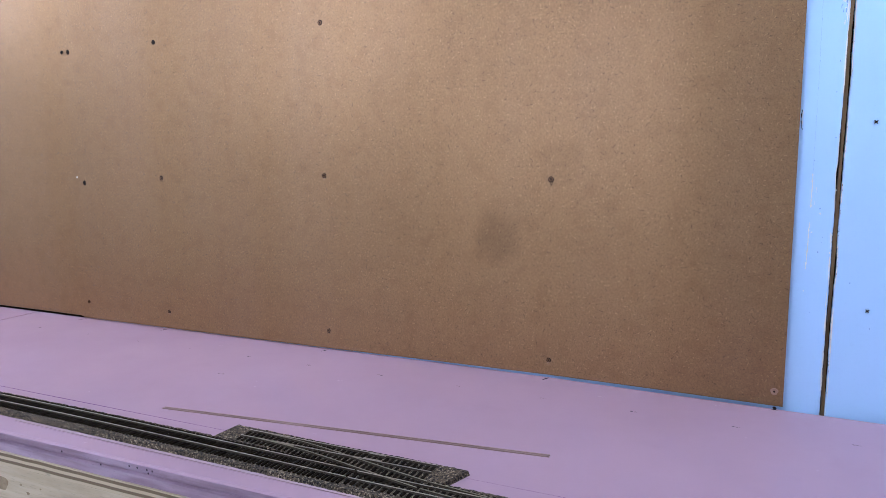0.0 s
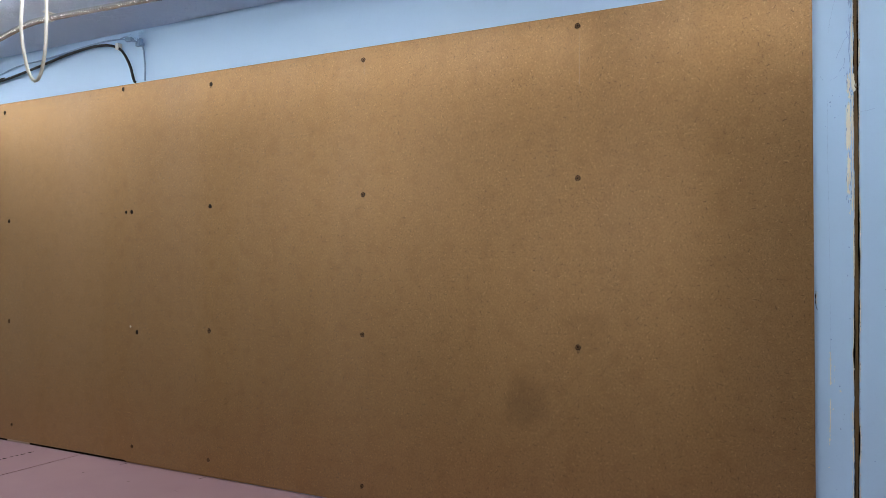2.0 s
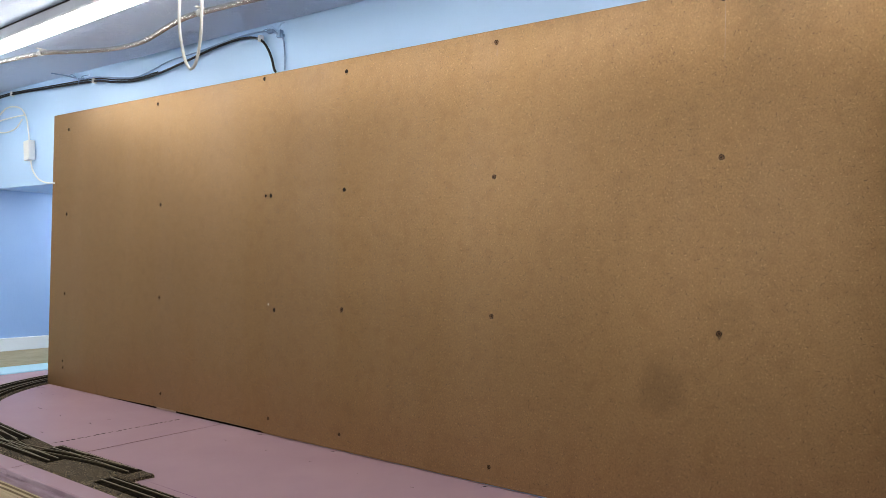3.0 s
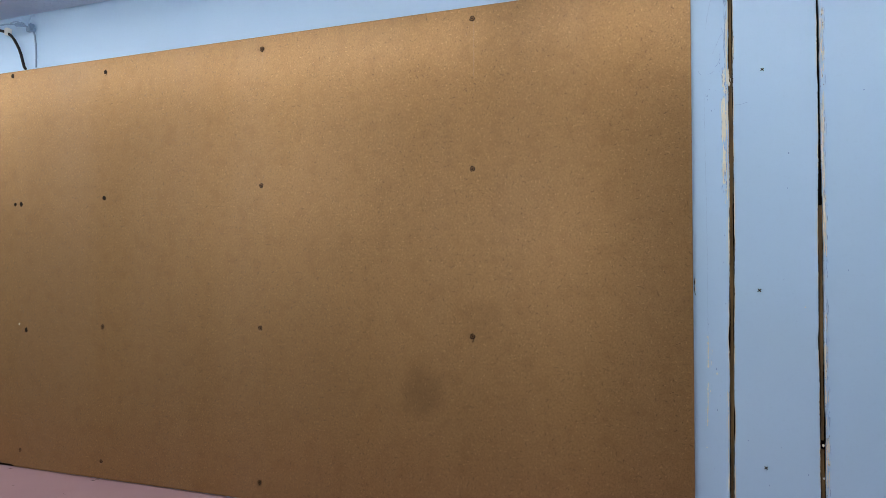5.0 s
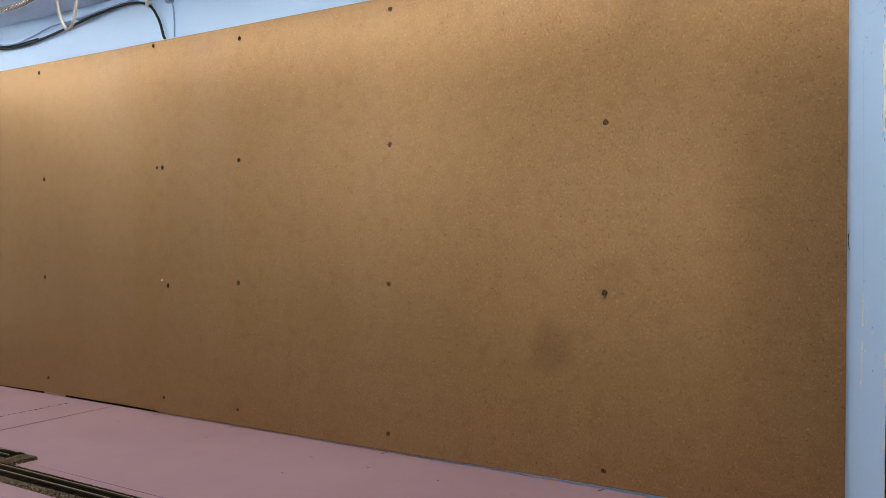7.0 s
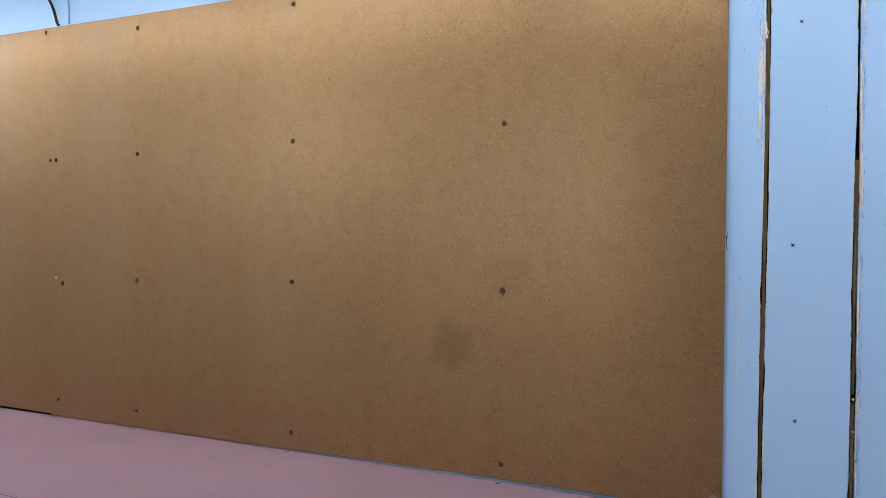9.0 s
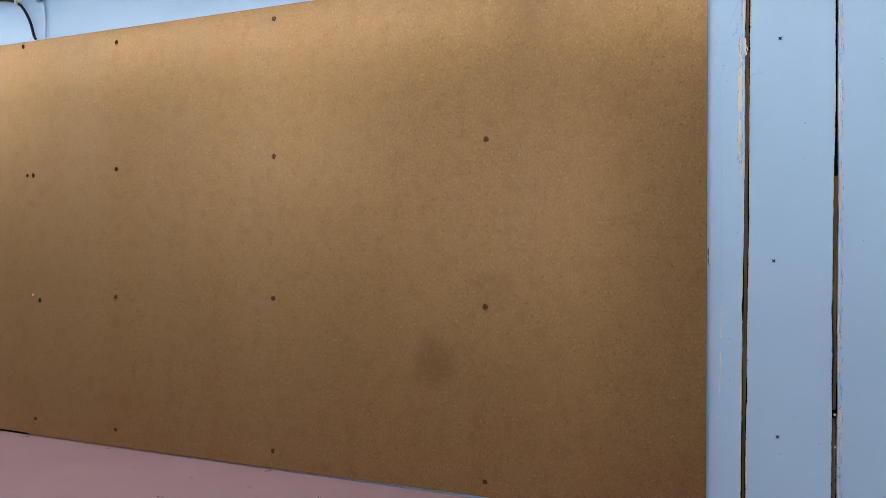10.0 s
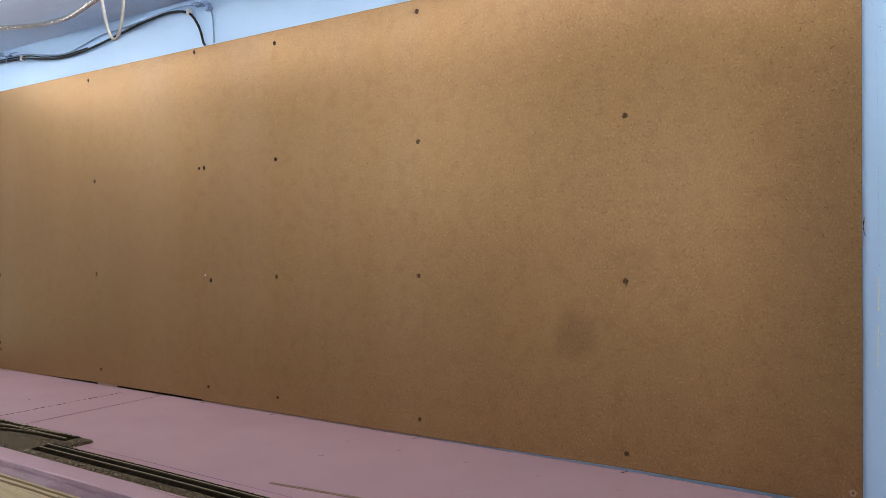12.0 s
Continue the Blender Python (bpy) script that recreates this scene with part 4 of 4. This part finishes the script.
def turnout(main, branch, far_side, label):
    """A railway switch: straight stock rails, a branch that leaves it, points, a frog with guard rails, and ties as long as both need."""
    top = empty("turnout")
    for s in (-1, 1):
        rail(offset(main, s * GAUGE / 2), top, "stock_rail")
        rail(offset(branch, s * GAUGE / 2), top, "branch_rail", M_BRASS)
    for s in (-1, 1):
        k = offset(main, s * (GAUGE / 2 - 0.0022))
        n = len(k)
        rail(k[int(n * 0.62):int(n * 0.80)], top, "guard_rail", M_RAIL)
    k = offset(branch, -GAUGE / 2 + 0.002)
    rail(k[1:max(4, len(k) // 3)], top, "point_blade", M_BRASS)
    m = spline([(x, y, 0) for x, y in main], 0.0005)
    b = [(p.x, p.y) for p in spline([(x, y, 0) for x, y in branch], 0.001)]
    last = -1.0
    for p, d, s in along(m):
        if s - last >= TIE_STEP * 1.2:
            last = s
            near = min(b, key=lambda q: abs(q[0] - p.x))
            gap = near[1] - p.y if abs(near[0] - p.x) < 0.004 else 0.0
            gap = max(-0.030, min(0.030, gap))
            tie(top, p.x, p.y + gap / 2, 0.0345 + abs(gap), math.degrees(math.atan2(d.y, d.x)))
    return tagged(top, label, "turnout", "loose railway turnouts")


MAIN = [(-0.98, -0.438), (-0.6, -0.4365), (-0.35, -0.4405), (-0.098, -0.447)]
flex = track("flex_track", MAIN, "straight model railway track with black ties on roadbed")
roadbed([(-1.62, -0.437, FOAM), (-1.0, -0.438, FOAM), (-0.6, -0.4385, FOAM), (-0.35, -0.4415, FOAM), (-0.1, -0.447, FOAM), (0.5, -0.452, FOAM)], label="long dark granular roadbed strip under the main track")

bed_block([(-0.318, -0.374), (-0.322, -0.417), (0.004, -0.424), (0.019, -0.380)], "dark granular roadbed pad under a turnout")
turnout([(-0.284, -0.3985), (-0.15, -0.3985), (-0.016, -0.3985)], [(-0.262, -0.3990), (-0.20, -0.4035), (-0.15, -0.4115), (-0.06, -0.4300), (-0.012, -0.4395)], 1,
        "loose turnout with silver rails and black ties on its pad")
turnout([(-0.094, -0.4478), (0.05, -0.4500), (0.22, -0.4515)], [(0.20, -0.4513), (0.09, -0.4490), (0.03, -0.4440), (-0.008, -0.4400)], 1,
        "turnout in the main track joining the crossover")

bed_block([(-0.942, -0.361), (-0.946, -0.409), (-1.29, -0.411), (-1.285, -0.362)], "dark granular roadbed pad with a loose turnout")
turnout([(-0.985, -0.3790), (-1.14, -0.3800), (-1.27, -0.3830)], [(-1.01, -0.3795), (-1.10, -0.3850), (-1.20, -0.4020), (-1.30, -0.4200), (-1.40, -0.4300)], 1,
        "loose turnout lying on the roadbed beside the curve")
turnout([(-1.175, -0.4345), (-1.35, -0.4340), (-1.53, -0.4340)], [(-1.22, -0.4335), (-1.34, -0.4260), (-1.45, -0.4080), (-1.53, -0.3960)], 1,
        "loose turnout lying at the start of the curve")

CX, CY = -1.53, 0.268


def arc(r, a0, a1, n=24):
    return [(CX - r * math.sin(a0 + (a1 - a0) * k / n), CY - r * math.cos(a0 + (a1 - a0) * k / n)) for k in range(n + 1)]


for r, x0, lab in ((0.650, -1.29, "inner"), (0.704, -1.53, "outer")):
    pts = arc(r, 0.02, 1.75)
    if lab == "inner":
        pts = [(-1.27, -0.408), (-1.40, -0.394)] + pts[2:]
    roadbed([(x, y, FOAM) for x, y in pts], label="dark granular roadbed bending round the curve", step=0.004)
    track("flex_track", pts[1:], "curved model railway track going through the wall opening")
bed_block([(-2.085, -0.085), (-2.060, -0.075), (-2.125, 0.10), (-2.16, 0.09)], "dark granular roadbed pad inside the curve")

# two thin wooden strips lying side by side
bm = bmesh.new()
for k, dy in enumerate((0.0, 0.0042)):
    a, b = Vector((-0.468, -0.3575 + dy, FOAM + 0.0015)), Vector((0.088, -0.2965 + dy, FOAM + 0.0015))
    pts = [a.lerp(b, i / 20) for i in range(21)]
    sweep(bm, pts, [(-0.0008, -0.0014), (-0.0008, 0.0001), (0.0008, 0.0001), (0.0008, -0.0014)])
strips = tagged(finish("wood_strip", bm, M_STRIP), "long thin brown wood strip lying on the foam", "wood strip")
bm = bmesh.new()
pts = spline([(-0.62, -0.4725, FOAM + 0.0006), (-0.3, -0.4755, FOAM + 0.0006), (0.0, -0.478, FOAM + 0.0006)], 0.02)
sweep(bm, pts, [(-0.0026, -0.0003), (-0.0026, 0.0008), (0.0022, 0.0008), (0.0022, -0.0003)])
tagged(finish("paper_strip", bm, plain("pale_tape", (0.40, 0.28, 0.28), 0.7)), "narrow pale strip along the roadbed edge", "tape strip")


# ---------------------------------------------------------------- cables on wall and ceiling
def clip_part(parent, x, y, z, w, d, h, mat=M_PLASTIC, name="cable_clip", label="white plastic cable clip"):
    bm = block((x - w / 2, y - d / 2, z - h / 2), (x + w / 2, y + d / 2, z + h / 2), min(w, d, h) * 0.25)
    return part(name, bm, mat, parent, label)


coax = [(-2.53, -0.001, 2.085), (-2.386, -0.001, 2.089), (-2.12, -0.001, 2.080), (-1.852, -0.001, 2.068), (-1.74, -0.001, 2.052), (-1.633, -0.001, 2.042),
        (-1.52, -0.001, 2.047), (-1.394, -0.001, 2.063), (-1.27, -0.001, 2.081), (-1.162, -0.001, 2.088), (-1.092, -0.001, 2.074), (-1.056, -0.001, 2.035), (-1.041, 0.000, 1.995), (-1.036, 0.0005, 1.989)]
bm = tube(bmesh.new(), spline([(x, y - 0.003, z) for x, y, z in coax], 0.012), 0.0031)
coax_ob = tagged(finish("black_cable", bm, M_CABLE, smooth=True), "black coaxial cable clipped along the blue wall", "cable")
bm = tube(bmesh.new(), spline([(x, y - 0.002, z + 0.0066 + 0.0012 * math.sin(x * 9)) for x, y, z in coax[:7]], 0.012), 0.0019)
part("second_cable", bm, M_CABLE, coax_ob, "thinner dark cable beside it", True)
for x, z in ((-2.386, 2.089), (-1.852, 2.068), (-1.092, 2.075)):
    clip_part(coax_ob, x, -0.003, z + 0.002, 0.009, 0.013, 0.016)

wire = [(-2.02, -0.05, 2.105), (-1.99, -0.012, 2.100), (-1.93, -0.001, 2.084), (-1.85, 0.001, 2.082), (-1.66, 0.001, 2.055), (-1.56, 0.001, 2.062), (-1.47, 0.001, 2.078), (-1.36, 0.001, 2.083),
        (-1.2, 0.001, 2.095), (-1.10, 0.001, 2.096), (-1.04, 0.001, 2.083), (-1.018, 0.001, 2.070), (-1.010, 0.001, 2.03), (-1.009, 0.001, 1.990)]
bm = tube(bmesh.new(), spline(wire, 0.012), 0.0019, 8)
wire_ob = tagged(finish("painted_wire", bm, M_WIRE, smooth=True), "thin wire painted over in wall blue", "wire")
for x, z in ((-1.93, 2.086), (-1.025, 2.074), (-1.06, 2.09)):
    clip_part(wire_ob, x, 0.000, z, 0.020, 0.010, 0.008, M_WIRE, "staple", "blue painted staple")

# loose wire ends by the staples
for i, (x, y, z, dx, dz) in enumerate(((-1.945, -0.006, 2.088, -0.050, 0.016), (-1.940, -0.008, 2.084, -0.020, 0.022), (-1.925, -0.007, 2.082, 0.030, 0.010), (-1.935, -0.007, 2.078, 0.060, 0.012),
                                         (-1.030, -0.006, 2.084, -0.030, 0.014), (-1.022, -0.007, 2.084, 0.018, 0.016), (-1.026, -0.006, 2.078, -0.055, 0.016))):
    pts = spline([(x, y, z), (x + dx * 0.5, y - 0.004, z + dz * 0.9), (x + dx, y, z + dz)], 0.006)
    part("loose_end", tube(bmesh.new(), pts, 0.0015, 7), M_BLUE if i % 3 else M_WIRE, wire_ob, "short loose wire end", True)
for x, z in ((-1.936, 2.080), (-1.022, 2.078)):
    clip_part(wire_ob, x, -0.002, z, 0.007, 0.012, 0.018, M_WIRE, "staple", "blue painted staple")

conduit = [(-2.52, -0.245, 2.098), (-2.2, -0.225, 2.098), (-1.966, -0.212, 2.098), (-1.785, -0.194, 2.098), (-1.70, -0.160, 2.098), (-1.60, -0.118, 2.098), (-1.52, -0.104, 2.098), (-1.416, -0.108, 2.098), (-1.27, -0.142, 2.098),
           (-1.17, -0.162, 2.098), (-1.08, -0.163, 2.098), (-0.94, -0.155, 2.098), (-0.7, -0.14, 2.098), (-0.45, -0.13, 2.098)]
bm = tube(bmesh.new(), spline(conduit, 0.0010), 0.0060, 10, lambda i: (1.10, 1.12, 1.06, 0.86, 0.82, 0.98)[i % 6])
bm.faces.ensure_lookup_table()
bm.faces.index_update()
# Groove faces take a dark colour that paints the shade between ribs.
for f in bm.faces:
    if len(f.verts) == 4 and f.index // 10 % 6 in (3, 4):
        f.material_index = 1
con = tagged(finish("flexible_conduit", bm, [M_STEEL, M_GROOVE]), "ribbed metal flexible conduit along the ceiling", "conduit")
for x, y in ((-1.785, -0.194), (-1.11, -0.163), (-0.6, -0.135)):
    bm = tube(bmesh.new(), [(x - 0.006, y, 2.0985), (x + 0.006, y, 2.0985)], 0.0085, 12)
    box(bm, (x - 0.005, y - 0.012, CEIL - 0.0025), (x + 0.005, y + 0.012, CEIL + 0.001))
    part("strap", bm, M_PLASTIC, con, "pale strap screwed to the ceiling")

hang = [(-0.905, -0.352, 2.078), (-0.900, -0.360, 2.034), (-0.892, -0.365, 1.977), (-0.880, -0.365, 1.930), (-0.869, -0.365, 1.905), (-0.854, -0.365, 1.890), (-0.839, -0.365, 1.899), (-0.828, -0.365, 1.934), (-0.825, -0.365, 1.969), (-0.832, -0.360, 2.014), (-0.847, -0.352, 2.078)]
bm = tube(bmesh.new(), spline(hang, 0.006), 0.0029, 10)
tagged(finish("hanging_cable", bm, M_CREAM, smooth=True), "cream cord hanging in a loop from the ceiling light", "cable")

power = [(-2.53, -0.004, 1.99), (-2.47, -0.006, 2.025), (-2.40, -0.008, 2.045), (-2.32, -0.006, 2.035), (-2.279, -0.004, 2.00), (-2.262, -0.003, 1.95), (-2.252, -0.004, 1.915)]
bm = tube(bmesh.new(), spline(power, 0.01), 0.0026, 8)
pw = tagged(finish("power_cable", bm, M_PLASTIC, smooth=True), "white power cable with inline controller on the wall", "cable")
loop = [(-2.30, -0.006, 1.995), (-2.34, -0.010, 1.965), (-2.42, -0.012, 1.958), (-2.50, -0.010, 1.975), (-2.46, -0.012, 2.000), (-2.36, -0.010, 2.006), (-2.29, -0.006, 2.008)]
part("coiled_slack", tube(bmesh.new(), spline(loop, 0.01), 0.0024, 8), M_PLASTIC, pw, "coil of white slack", True)
tail = [(-2.238, -0.004, 1.852), (-2.225, -0.004, 1.82), (-2.19, -0.004, 1.79), (-2.15, -0.003, 1.775), (-2.11, -0.002, 1.769), (-2.08, 0.0, 1.768)]
part("lower_cable", tube(bmesh.new(), spline(tail, 0.01), 0.0026, 8), M_PLASTIC, pw, "", True)
bm = block((-0.019, -0.011, -0.033), (0.019, 0.011, 0.033), 0.003)
bmesh.ops.transform(bm, matrix=pose(-2.245, -0.006, 1.884, 0, -6, 0), verts=bm.verts)
part("inline_box", bm, M_PLASTIC, pw, "white inline controller box")
